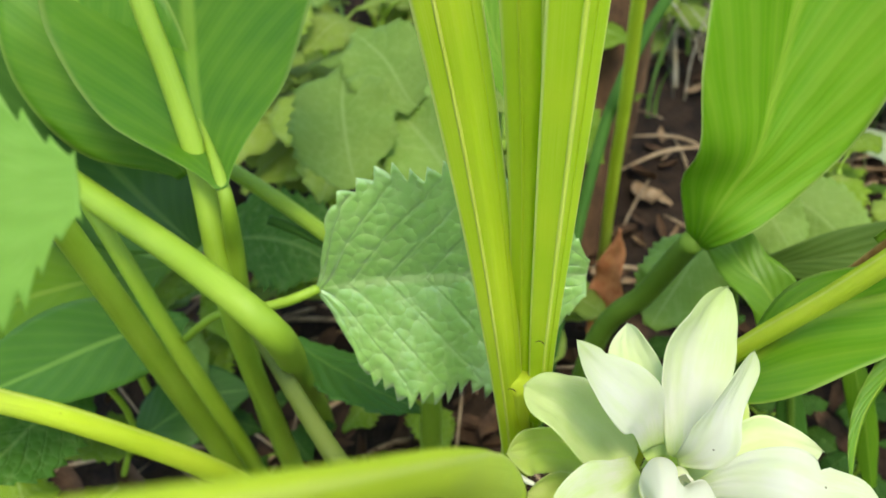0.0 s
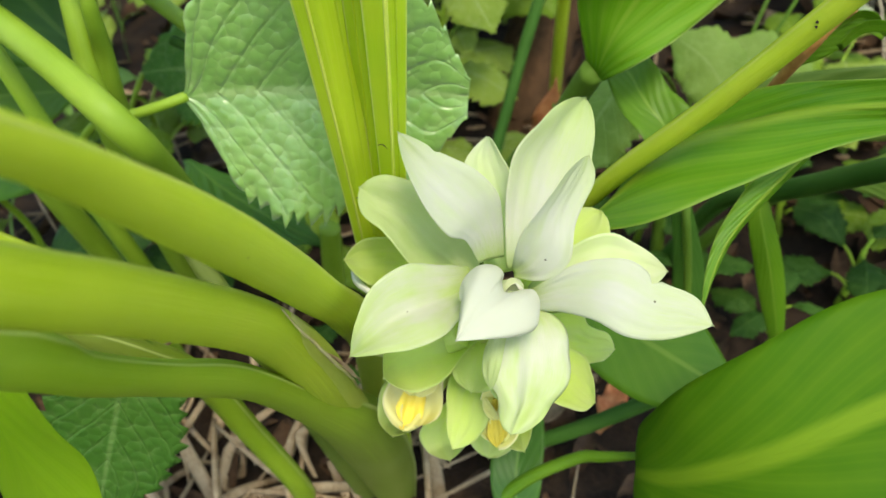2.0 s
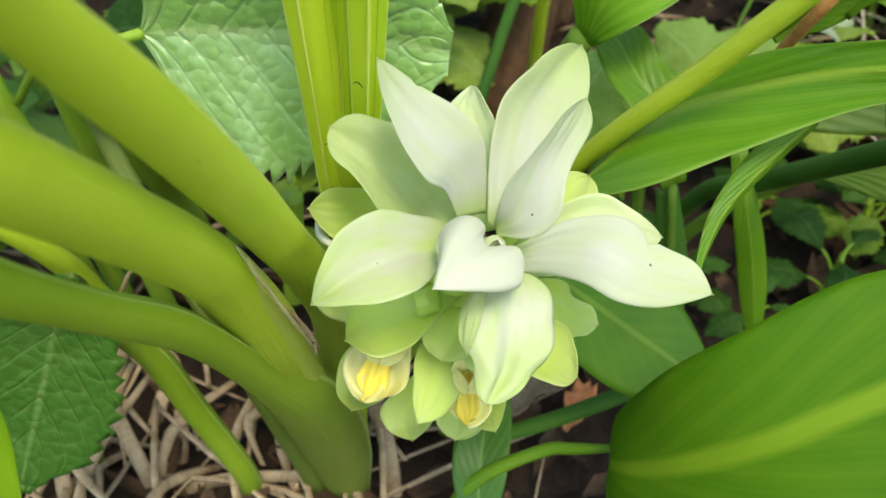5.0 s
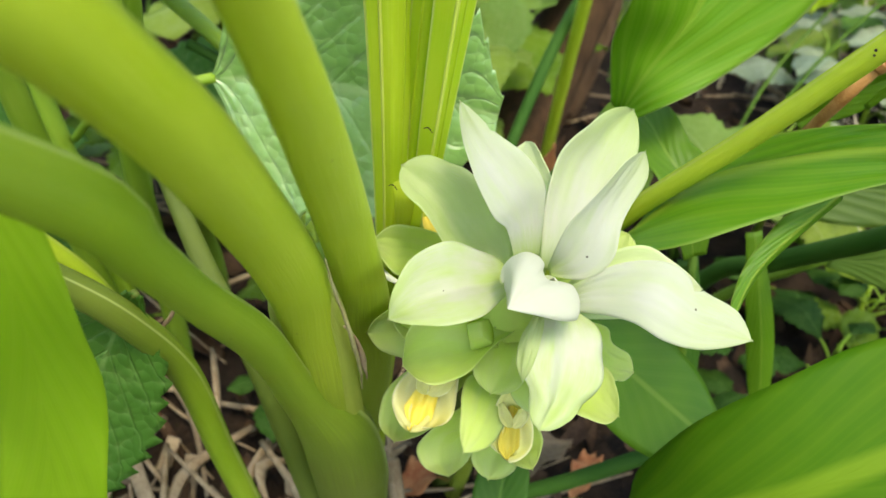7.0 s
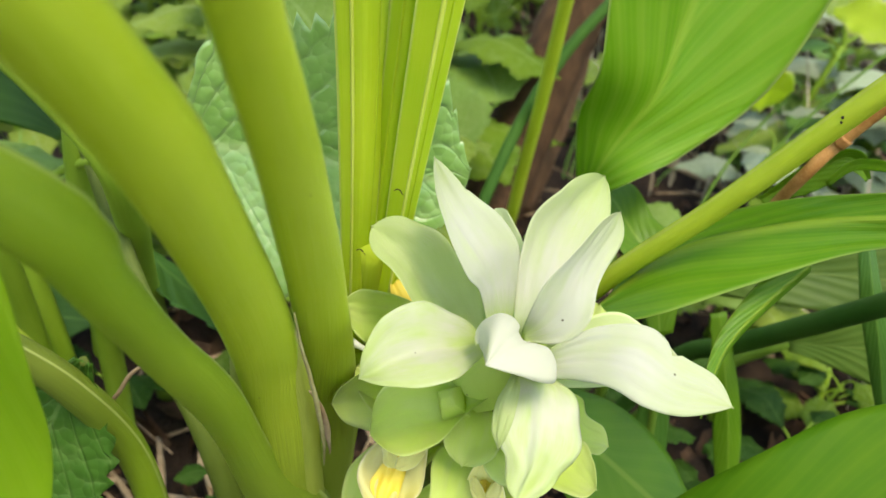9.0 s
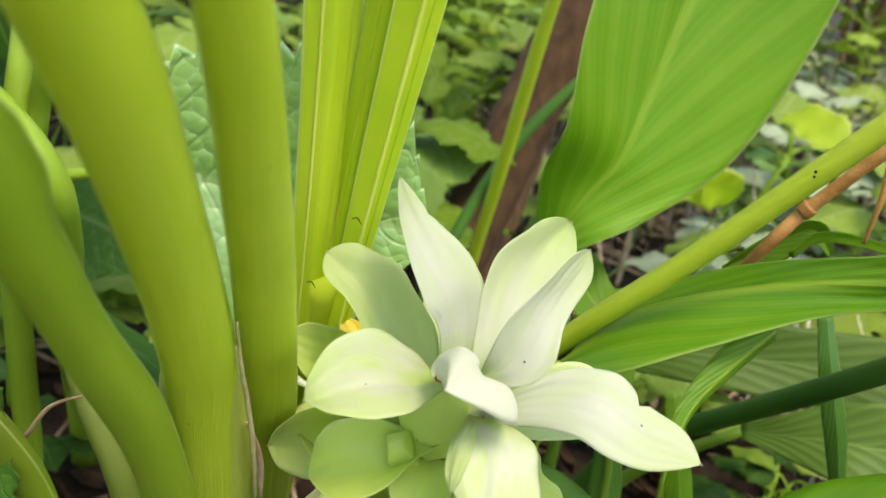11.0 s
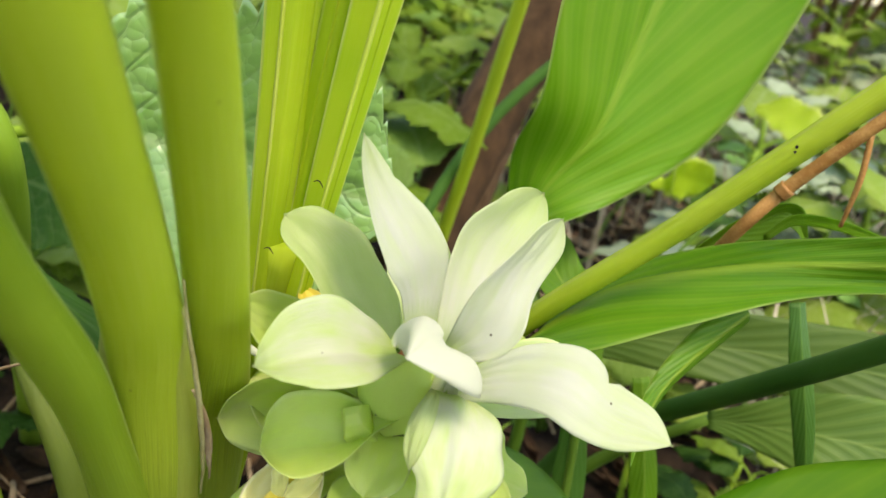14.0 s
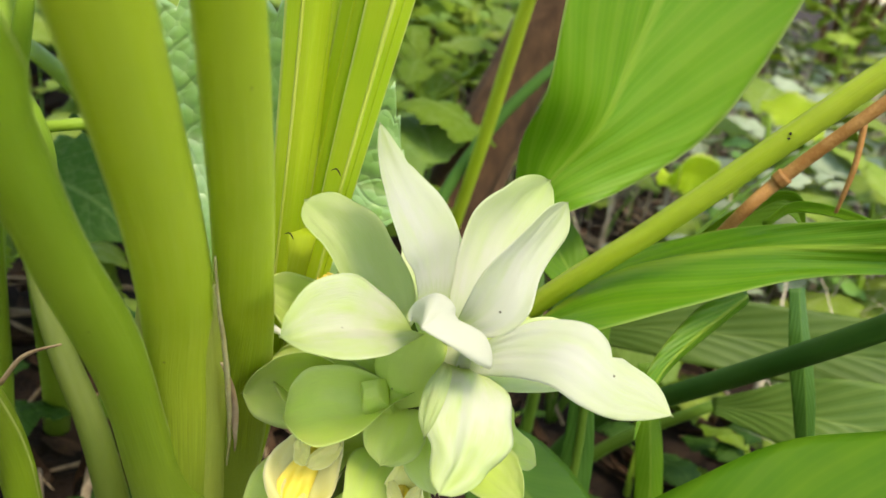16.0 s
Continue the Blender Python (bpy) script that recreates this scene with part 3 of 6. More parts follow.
def rolled(name, ridge, tip, face, r, material, parent, label, nu=60, nv=20, nb=9):
    """A bract that rolls over at its top: a ridge curve, a bulged front that runs to the tip, and a back that curls under."""
    rd, tip, face = centre(ridge, nu), V(tip), V(face)
    side = (rd[int(nu * 0.75)] - rd[int(nu * 0.2)]).normalized()
    grid = []
    for i, q in enumerate(rd):
        u = i / nu
        fw = (tip - q).normalized()
        n = (face - fw * face.dot(fw)).normalized()
        ends = math.sin(math.pi * min(max(u, 0.0), 1.0)) ** 0.5
        rr = r * (0.25 + 0.75 * ends)
        line = []
        for k in range(nb):
            g = 3.0 * (1 - k / nb)
            line.append(q - n * rr + (n * math.cos(g) - fw * math.sin(g)) * rr)
        for k in range(nv + 1):
            v = k / nv
            p = q.lerp(tip, v * 0.995) + n * (0.0050 * math.sin(math.pi * v ** 0.8) * ends)
            p += side * (0.0075 * math.sin(math.pi * v ** 0.85) * max(0.0, 2 * u - 1) ** 2) + n * (0.0006 * noise.noise((u * 3, v * 3, 1.7)))
            line.append(p)
        grid.append(line)
    row = nb + nv + 1
    verts = [tuple(p) for line in grid for p in line]
    uvs = [(i / nu, k / (row - 1)) for i in range(nu + 1) for k in range(row)]
    faces = [(i * row + k, i * row + k + 1, (i + 1) * row + k + 1, (i + 1) * row + k) for i in range(nu) for k in range(row - 1)]
    ob = mesh_object(name, verts, faces, uvs, material, parent, label)
    th = ob.modifiers.new("thickness", "SOLIDIFY")
    th.thickness = 0.0003
    return ob


ROUND = (0.5, 0.85, 1.0, 1.05, 0.98, 0.8)


def closed_bud(parent, base, tip, r):
    """A small blocky bud: four flat scales that meet in a low ridge at the tip."""
    axis = (tip - base).normalized()
    a = V(0.9, 0.1, 0.35)
    a = (a - axis * a.dot(axis)).normalized()
    b = axis.cross(a)
    bm = bmesh.new()
    rings = []
    for h, k in ((0.0, 0.7), (0.45, 1.0), (0.80, 0.98), (1.0, 0.62)):
        c = base.lerp(tip, h)
        rings.append([bm.verts.new(c + a * (r * k * x * 0.80) + b * (r * k * y * 0.88)) for x, y in ((1, 0.85), (-0.9, 1.0), (-1.0, -0.9), (0.85, -1.0))])
    for lo, hi in zip(rings, rings[1:]):
        for k in range(4):
            bm.faces.new((lo[k], lo[(k + 1) % 4], hi[(k + 1) % 4], hi[k]))
    top = rings[-1]
    ridge = [bm.verts.new(tip + axis * 0.0009 + a * r * x) for x in (0.30, -0.34)]
    bm.faces.new((top[0], top[1], ridge[1], ridge[0]))
    bm.faces.new((top[2], top[3], ridge[0], ridge[1]))
    bm.faces.new((top[1], top[2], ridge[1]))
    bm.faces.new((top[3], top[0], ridge[0]))
    bm.faces.new(rings[0][::-1])
    bmesh.ops.bevel(bm, geom=list(bm.edges), offset=0.00045, segments=2, affect="EDGES", profile=0.6)
    uv = bm.loops.layers.uv.new("uv")
    for face in bm.faces:
        face.smooth = True
        for loop in face.loops:
            d = loop.vert.co - base
            loop[uv].uv = (0.5 + d.dot(a) / (3 * r), 0.3 + 0.4 * d.dot(axis) / (tip - base).length)
    me = bpy.data.meshes.new("bud")
    bm.to_mesh(me)
    bm.free()
    me.materials.append(BRACT)
    ob = new("bud", me)
    ob.parent = parent
    return tagged(ob, "small closed blocky green bud")


def flower():
    f = thing("turmeric_flower", (0, 0, 0), "white and pale green turmeric flower spike with small yellow blooms", "flower")
    tube("spike_axis", [(0.040, 0.31, -0.05), (0.045, 0.27, 0.05), (0.050, 0.21, 0.13), (0.058, 0.188, 0.196)], (0.006, 0.007, 0.009, 0.010), STEM, f)
    tube("crown_core", [(0.056, 0.192, 0.180), (0.060, 0.188, 0.198), (0.0645, 0.1845, 0.2090)], (0.010, 0.0085, 0.003), PALE, f, "pale green heart of the crown", ns=14, nr=12)
    # crown of white bracts
    petal(f, "crown_bract", [(0.0529, 0.1921, 0.2116), (0.0493, 0.1896, 0.2236), (0.0442, 0.183, 0.2323), (0.0381, 0.183, 0.243), (0.0335, 0.1878, 0.2529), (0.0312, 0.1928, 0.263)],
          [(0.061, 0.1974, 0.2096), (0.0605, 0.1986, 0.2233), (0.0591, 0.1991, 0.2353), (0.0522, 0.1995, 0.2445), (0.0418, 0.1978, 0.2527), (0.0312, 0.1928, 0.263)], WHITE, depth=0.10, fold=0.06, blunt=0.2, notch=(1, 0.78, 0.022, 0.16))
    petal(f, "crown_bract", [(0.0616, 0.1942, 0.2079), (0.0614, 0.204, 0.218), (0.0621, 0.2123, 0.2289), (0.0655, 0.2187, 0.2385), (0.0761, 0.2262, 0.2453), (0.0879, 0.2353, 0.2455)],
          [(0.0683, 0.1901, 0.2087), (0.0774, 0.2004, 0.2123), (0.0849, 0.2107, 0.2177), (0.0896, 0.2207, 0.2253), (0.0898, 0.2293, 0.2354), (0.0879, 0.2353, 0.2455)], WHITE_T, depth=0.16, fold=0.05, blunt=0.42)
    petal(f, "crown_bract", [(0.0635, 0.191, 0.2106), (0.0643, 0.1865, 0.2215), (0.0668, 0.1848, 0.232), (0.0728, 0.1852, 0.242), (0.0796, 0.1889, 0.2501), (0.086, 0.1962, 0.2516)],
          [(0.0642, 0.1879, 0.2093), (0.0748, 0.1818, 0.2144), (0.0811, 0.1823, 0.2224), (0.0827, 0.1884, 0.2322), (0.0875, 0.1943, 0.2434), (0.086, 0.1962, 0.2516)], WHITE, depth=0.14)
    petal(f, "crown_bract", [(0.0701, 0.1812, 0.2114), (0.0835, 0.1829, 0.2205), (0.0981, 0.1815, 0.2235), (0.1083, 0.1788, 0.217), (0.1188, 0.1756, 0.2125), (0.1238, 0.1697, 0.2071)],
          [(0.064, 0.1845, 0.1976), (0.0768, 0.1776, 0.2045), (0.0877, 0.1698, 0.2093), (0.0975, 0.1646, 0.2077), (0.1085, 0.1659, 0.2049), (0.1238, 0.1697, 0.2071)], WHITE, depth=-0.06, fold=0.04, blunt=0.15, notch=(-1, 0.64, 0.022, 0.26))
    petal(f, "crown_bract", [(0.0493, 0.194, 0.2083), (0.0421, 0.184, 0.2186), (0.032, 0.1763, 0.2266), (0.0223, 0.1665, 0.2265), (0.0187, 0.1567, 0.2223), (0.0187, 0.1434, 0.2229)],
          [(0.0542, 0.1783, 0.2123), (0.0485, 0.1674, 0.2135), (0.0436, 0.1582, 0.2149), (0.0342, 0.1528, 0.2148), (0.0251, 0.1493, 0.2173), (0.0187, 0.1434, 0.2229)], WHITE_G, depth=0.10, fold=0.16, blunt=0.15)
    rolled("curled_bract", [(0.0488, 0.1655, 0.2228), (0.0492, 0.1720, 0.2242), (0.0532, 0.1795, 0.2225), (0.0580, 0.1835, 0.2188), (0.0608, 0.1830, 0.2160), (0.0603, 0.1775, 0.2168), (0.0618, 0.1730, 0.2172), (0.0660, 0.1762, 0.2156), (0.0700, 0.1780, 0.2138), (0.0718, 0.1752, 0.2115), (0.0705, 0.1690, 0.2120)], (0.0488, 0.1397, 0.2339), (0.40, 0.08, 0.90), 0.0022, CURL, f, "rolled white bract in the middle of the crown")
    blade("curled_bract", [(0.066, 0.184, 0.198), (0.066, 0.182, 0.210), (0.0645, 0.180, 0.2145)], 0.0055, (0.8, 1.0, 0.9, 0.6), (0.85, -0.45, -0.15), CURL, f, "inner rolled white bract", cup=1.2, ns=20, nw=14, thick=0.0004, blunt=0.3)
    # pale and green bracts below the crown
    petal(f, "bract", [(0.0488, 0.1885, 0.199), (0.0403, 0.1853, 0.207), (0.0324, 0.1853, 0.2154), (0.0256, 0.1897, 0.2236), (0.018, 0.1964, 0.2296), (0.0151, 0.2044, 0.2336)],
          [(0.0527, 0.1974, 0.2062), (0.0501, 0.2041, 0.2173), (0.0427, 0.2074, 0.2254), (0.0349, 0.2076, 0.2328), (0.0233, 0.2055, 0.2361), (0.0151, 0.2044, 0.2336)], PALE_W, depth=0.12, fold=0.10, ripple=0.0026, blunt=0.42)
    petal(f, "bract", [(0.061, 0.1755, 0.2063), (0.0593, 0.1663, 0.2098), (0.0563, 0.1588, 0.2078), (0.0558, 0.154, 0.2018), (0.0604, 0.1483, 0.1955), (0.0631, 0.1419, 0.1895)],
          [(0.0707, 0.1835, 0.2001), (0.0779, 0.1771, 0.2021), (0.0816, 0.1672, 0.2004), (0.0804, 0.1567, 0.1957), (0.0724, 0.1489, 0.1906), (0.0631, 0.1419, 0.1895)], WHITE_G, depth=-0.07, fold=0.06, ripple=0.0034, frill=0.0006, blunt=0.55, label="pale bract below the rolled one, streaked with white")
    petal(f, "bract", [(0.0530, 0.1800, 0.1930), (0.0450, 0.1840, 0.1945), (0.0387, 0.1840, 0.1955), (0.0310, 0.1805, 0.1970), (0.0233, 0.1765, 0.1940), (0.0222, 0.1650, 0.1866)],
          [(0.0554, 0.1767, 0.1954), (0.0476, 0.1698, 0.1915), (0.0427, 0.1649, 0.1871), (0.0369, 0.1635, 0.1835), (0.031, 0.1639, 0.1811), (0.0222, 0.165, 0.1866)], BRACT, depth=0.42, frill=0.0004)
    petal(f, "bract", [(0.0468, 0.1859, 0.1894), (0.0358, 0.183, 0.1943), (0.0256, 0.1822, 0.1977), (0.0172, 0.1826, 0.1951), (0.0115, 0.1847, 0.1875), (0.0081, 0.1883, 0.1774)],
          [(0.0487, 0.1847, 0.1825), (0.0395, 0.187, 0.1763), (0.0302, 0.1887, 0.171), (0.021, 0.1894, 0.1675), (0.0129, 0.1898, 0.1699), (0.0081, 0.1883, 0.1774)], BRACT, depth=0.22)
    petal(f, "bract", [(0.0565, 0.1833, 0.1762), (0.0497, 0.184, 0.1716), (0.0429, 0.18, 0.1705), (0.0409, 0.1724, 0.1694), (0.0416, 0.1636, 0.1662), (0.0435, 0.1555, 0.1616)],
          [(0.0552, 0.1782, 0.1799), (0.0562, 0.1762, 0.1719), (0.0572, 0.1723, 0.1656), (0.0552, 0.1666, 0.1615), (0.0514, 0.1605, 0.1604), (0.0435, 0.1555, 0.1616)], BRACT, depth=-0.12)
    petal(f, "bract", [(0.0436, 0.1882, 0.173), (0.0316, 0.1911, 0.1669), (0.0215, 0.1908, 0.1593), (0.0147, 0.1864, 0.1512), (0.0151, 0.1787, 0.1455), (0.0205, 0.1714, 0.1454)],
          [(0.0496, 0.184, 0.1705), (0.0429, 0.1838, 0.1641), (0.0383, 0.1813, 0.1573), (0.0351, 0.1769, 0.1511), (0.0288, 0.1736, 0.1476), (0.0205, 0.1714, 0.1454)], BRACT, depth=0.15)
    petal(f, "bract", [(0.0486, 0.1854, 0.1581), (0.04, 0.1856, 0.1482), (0.0325, 0.1849, 0.1385), (0.028, 0.1829, 0.1303), (0.0316, 0.1784, 0.1263), (0.0402, 0.172, 0.1299)],
          [(0.0569, 0.1801, 0.1579), (0.0545, 0.1752, 0.1516), (0.0514, 0.1737, 0.1459), (0.0483, 0.1764, 0.1415), (0.0461, 0.1757, 0.1353), (0.0402, 0.172, 0.1299)], BRACT, depth=0.12)
    petal(f, "bract", [(0.0571, 0.18, 0.1632), (0.0566, 0.1793, 0.1554), (0.0564, 0.1774, 0.1482), (0.0569, 0.1742, 0.1429), (0.0599, 0.1705, 0.1419), (0.0675, 0.1665, 0.1446)],
          [(0.0634, 0.1803, 0.1664), (0.067, 0.1784, 0.1623), (0.0691, 0.1772, 0.1575), (0.0692, 0.1767, 0.1528), (0.0705, 0.1745, 0.1489), (0.0675, 0.1665, 0.1446)], BRACT, depth=0.12)
    petal(f, "bract", [(0.0667, 0.1851, 0.1818), (0.075, 0.1854, 0.1811), (0.0823, 0.1837, 0.1806), (0.0877, 0.1796, 0.1806), (0.0896, 0.1728, 0.1785), (0.09, 0.1646, 0.1756)],
          [(0.0633, 0.1787, 0.1773), (0.0682, 0.1731, 0.1751), (0.0738, 0.1681, 0.1736), (0.0801, 0.1644, 0.1732), (0.0865, 0.1629, 0.1741), (0.09, 0.1646, 0.1756)], BRACT, depth=0.12)
    petal(f, "bract", [(0.0715, 0.1889, 0.1901), (0.0804, 0.1916, 0.1896), (0.0872, 0.1938, 0.1859), (0.0906, 0.1949, 0.1789), (0.0969, 0.1958, 0.1733), (0.0995, 0.1944, 0.1671)],
          [(0.0681, 0.182, 0.1829), (0.0757, 0.1787, 0.1787), (0.0831, 0.1786, 0.1753), (0.0891, 0.1826, 0.1731), (0.0947, 0.1874, 0.1696), (0.0995, 0.1944, 0.1671)], BRACT, depth=0.10)
    petal(f, "bract", [(0.0688, 0.1934, 0.2001), (0.0779, 0.1991, 0.2068), (0.0874, 0.2038, 0.2114), (0.097, 0.2061, 0.2119), (0.1064, 0.203, 0.2076), (0.1137, 0.1951, 0.2051)],
          [(0.0689, 0.1878, 0.1936), (0.0787, 0.1873, 0.1943), (0.0883, 0.1875, 0.1956), (0.0977, 0.1886, 0.1976), (0.1063, 0.191, 0.2007), (0.1137, 0.1951, 0.2051)], PALE, depth=0.12)
    petal(f, "bract", [(0.0489, 0.198, 0.1934), (0.0413, 0.2051, 0.1992), (0.0322, 0.2097, 0.204), (0.022, 0.2102, 0.2071), (0.0132, 0.206, 0.2091), (0.0078, 0.1971, 0.2088)],
          [(0.045, 0.195, 0.1874), (0.0347, 0.2012, 0.1874), (0.0249, 0.2041, 0.1887), (0.0175, 0.2021, 0.1919), (0.0146, 0.1966, 0.1977), (0.0078, 0.1971, 0.2088)], BRACT, depth=0.15)
    petal(f, "bract", [(0.0561, 0.1984, 0.2), (0.0511, 0.207, 0.2056), (0.0474, 0.2159, 0.2115), (0.0458, 0.2249, 0.2174), (0.0476, 0.2333, 0.223), (0.0545, 0.24, 0.2271)],
          [(0.0641, 0.1988, 0.202), (0.0654, 0.2061, 0.2115), (0.065, 0.2141, 0.2199), (0.0622, 0.2226, 0.2266), (0.0568, 0.2316, 0.2304), (0.0545, 0.24, 0.2271)], PALE, depth=0.18)
    petal(f, "bract", [(0.0518, 0.1810, 0.1857), (0.0474, 0.1845, 0.1896), (0.0439, 0.1860, 0.1942), (0.0437, 0.1850, 0.2005), (0.0495, 0.1810, 0.2100)],
          [(0.0599, 0.1755, 0.1931), (0.0607, 0.1755, 0.1994), (0.0609, 0.1765, 0.2049), (0.0610, 0.1785, 0.2105), (0.0570, 0.1810, 0.2135)], GLOW, depth=-0.16, ripple=0.0006, blunt=0, label="pale yellow-green outer wall of the rolled bract")
    petal(f, "bract", [(0.0606, 0.1745, 0.2070), (0.0583, 0.1655, 0.2105), (0.0552, 0.1580, 0.2086), (0.0548, 0.1535, 0.2030), (0.0572, 0.1512, 0.1985)],
          [(0.0616, 0.1740, 0.2072), (0.0618, 0.1640, 0.2108), (0.0606, 0.1560, 0.2082), (0.0590, 0.1520, 0.2030), (0.0572, 0.1512, 0.1985)], PALE_W, depth=-0.12, ripple=0.0012, blunt=0, label="turned-over pale green margin of the pale bract")
    bract(f, "bract", (0.056, 0.184, 0.190), (0.0500, 0.168, 0.1760), 0.0085, ROUND, BRACT, cup=0.5, sag=-0.001, up=(-0.1, -0.7, 0.7))
    bract(f, "bract", (0.062, 0.184, 0.186), (0.0660, 0.165, 0.1720), 0.0090, ROUND, BRACT, cup=0.6, up=(0.0, -0.7, 0.7))
    bract(f, "bract", (0.048, 0.192, 0.178), (0.014, 0.198, 0.185), 0.0120, ROUND, BRACT, cup=0.7, sag=0.003, up=(0.1, -0.7, 0.7))
    bract(f, "bract", (0.068, 0.200, 0.185), (0.096, 0.236, 0.196), 0.0110, ROUND, BRACT, cup=0.6, sag=0.003)
    bract(f, "bract", (0.052, 0.200, 0.170), (0.035, 0.225, 0.182), 0.0110, ROUND, BRACT, cup=0.7, sag=0.003)
    bract(f, "bract", (0.060, 0.200, 0.160), (0.075, 0.230, 0.165), 0.0120, ROUND, BRACT, cup=0.7, sag=0.003)
    bract(f, "bract", (0.058, 0.188, 0.146), (0.0545, 0.176, 0.126), 0.0085, ROUND, BRACT, cup=0.6, sag=0.002, up=(0, -0.9, 0.4))
    # small blooms sitting in the bracts
    for base, tip, half in (((0.0350, 0.1850, 0.1745), (0.0262, 0.1680, 0.1580), 0.0098), ((0.0580, 0.1730, 0.1735), (0.0582, 0.1650, 0.1520), 0.0072)):
        b = bract(f, "bloom", base, V(base).lerp(V(tip), 1.05), half, (0.5, 0.75, 0.95, 1.1, 1.05, 0.9), CREAM, cup=0.5, sag=0.001, up=(0, -0.8, 0.6), scallop=0.15, mucro=0, blunt=0.3, ripple=0.003, crumple=0.0010, label="frilled cream bloom")
        up = V(0, -0.0009, 0.0009)
        bract(b, "lip", V(base).lerp(V(tip), 0.25) + up, V(base).lerp(V(tip), 1.06) + up, half * 0.46, (0.5, 0.7, 0.9, 1.05, 1.1, 0.8), YELLOW, cup=-0.2, scallop=0.14, mucro=0, blunt=0.3, ripple=0.002, label="deep yellow lip", up=(0, -0.8, 0.6))
        for k in (-1, 1):        # hooded side lobes over the mouth of the bloom
            c = V(base).lerp(V(tip), 0.22) + V(k * half * 0.55, -0.0012, 0.0012)
            bract(b, "hood", c, c.lerp(V(tip), 0.42) + V(-k * half * 0.30, -0.0028, 0.0022), half * 0.34, ROUND, CREAM, cup=0.9, up=(k * 0.5, -0.7, 0.5), mucro=0, ripple=0.001)
    bract(f, "bloom", (0.036, 0.212, 0.192), (0.0225, 0.2290, 0.2010), 0.005, ROUND, YELLOW, cup=0.8)
    tube("curled_bract", [(0.0077, 0.2062, 0.1957), (0.0098, 0.2008, 0.195), (0.0135, 0.1963, 0.1956), (0.0167, 0.194, 0.1957)], (0.0006, 0.0013, 0.0012, 0.0008), CURL, f, "thin white curled bract edge", ns=14, nr=8)
    closed_bud(f, V(0.0505, 0.1870, 0.1800), V(0.0432, 0.1765, 0.1938), 0.0052)
    return f


flower()


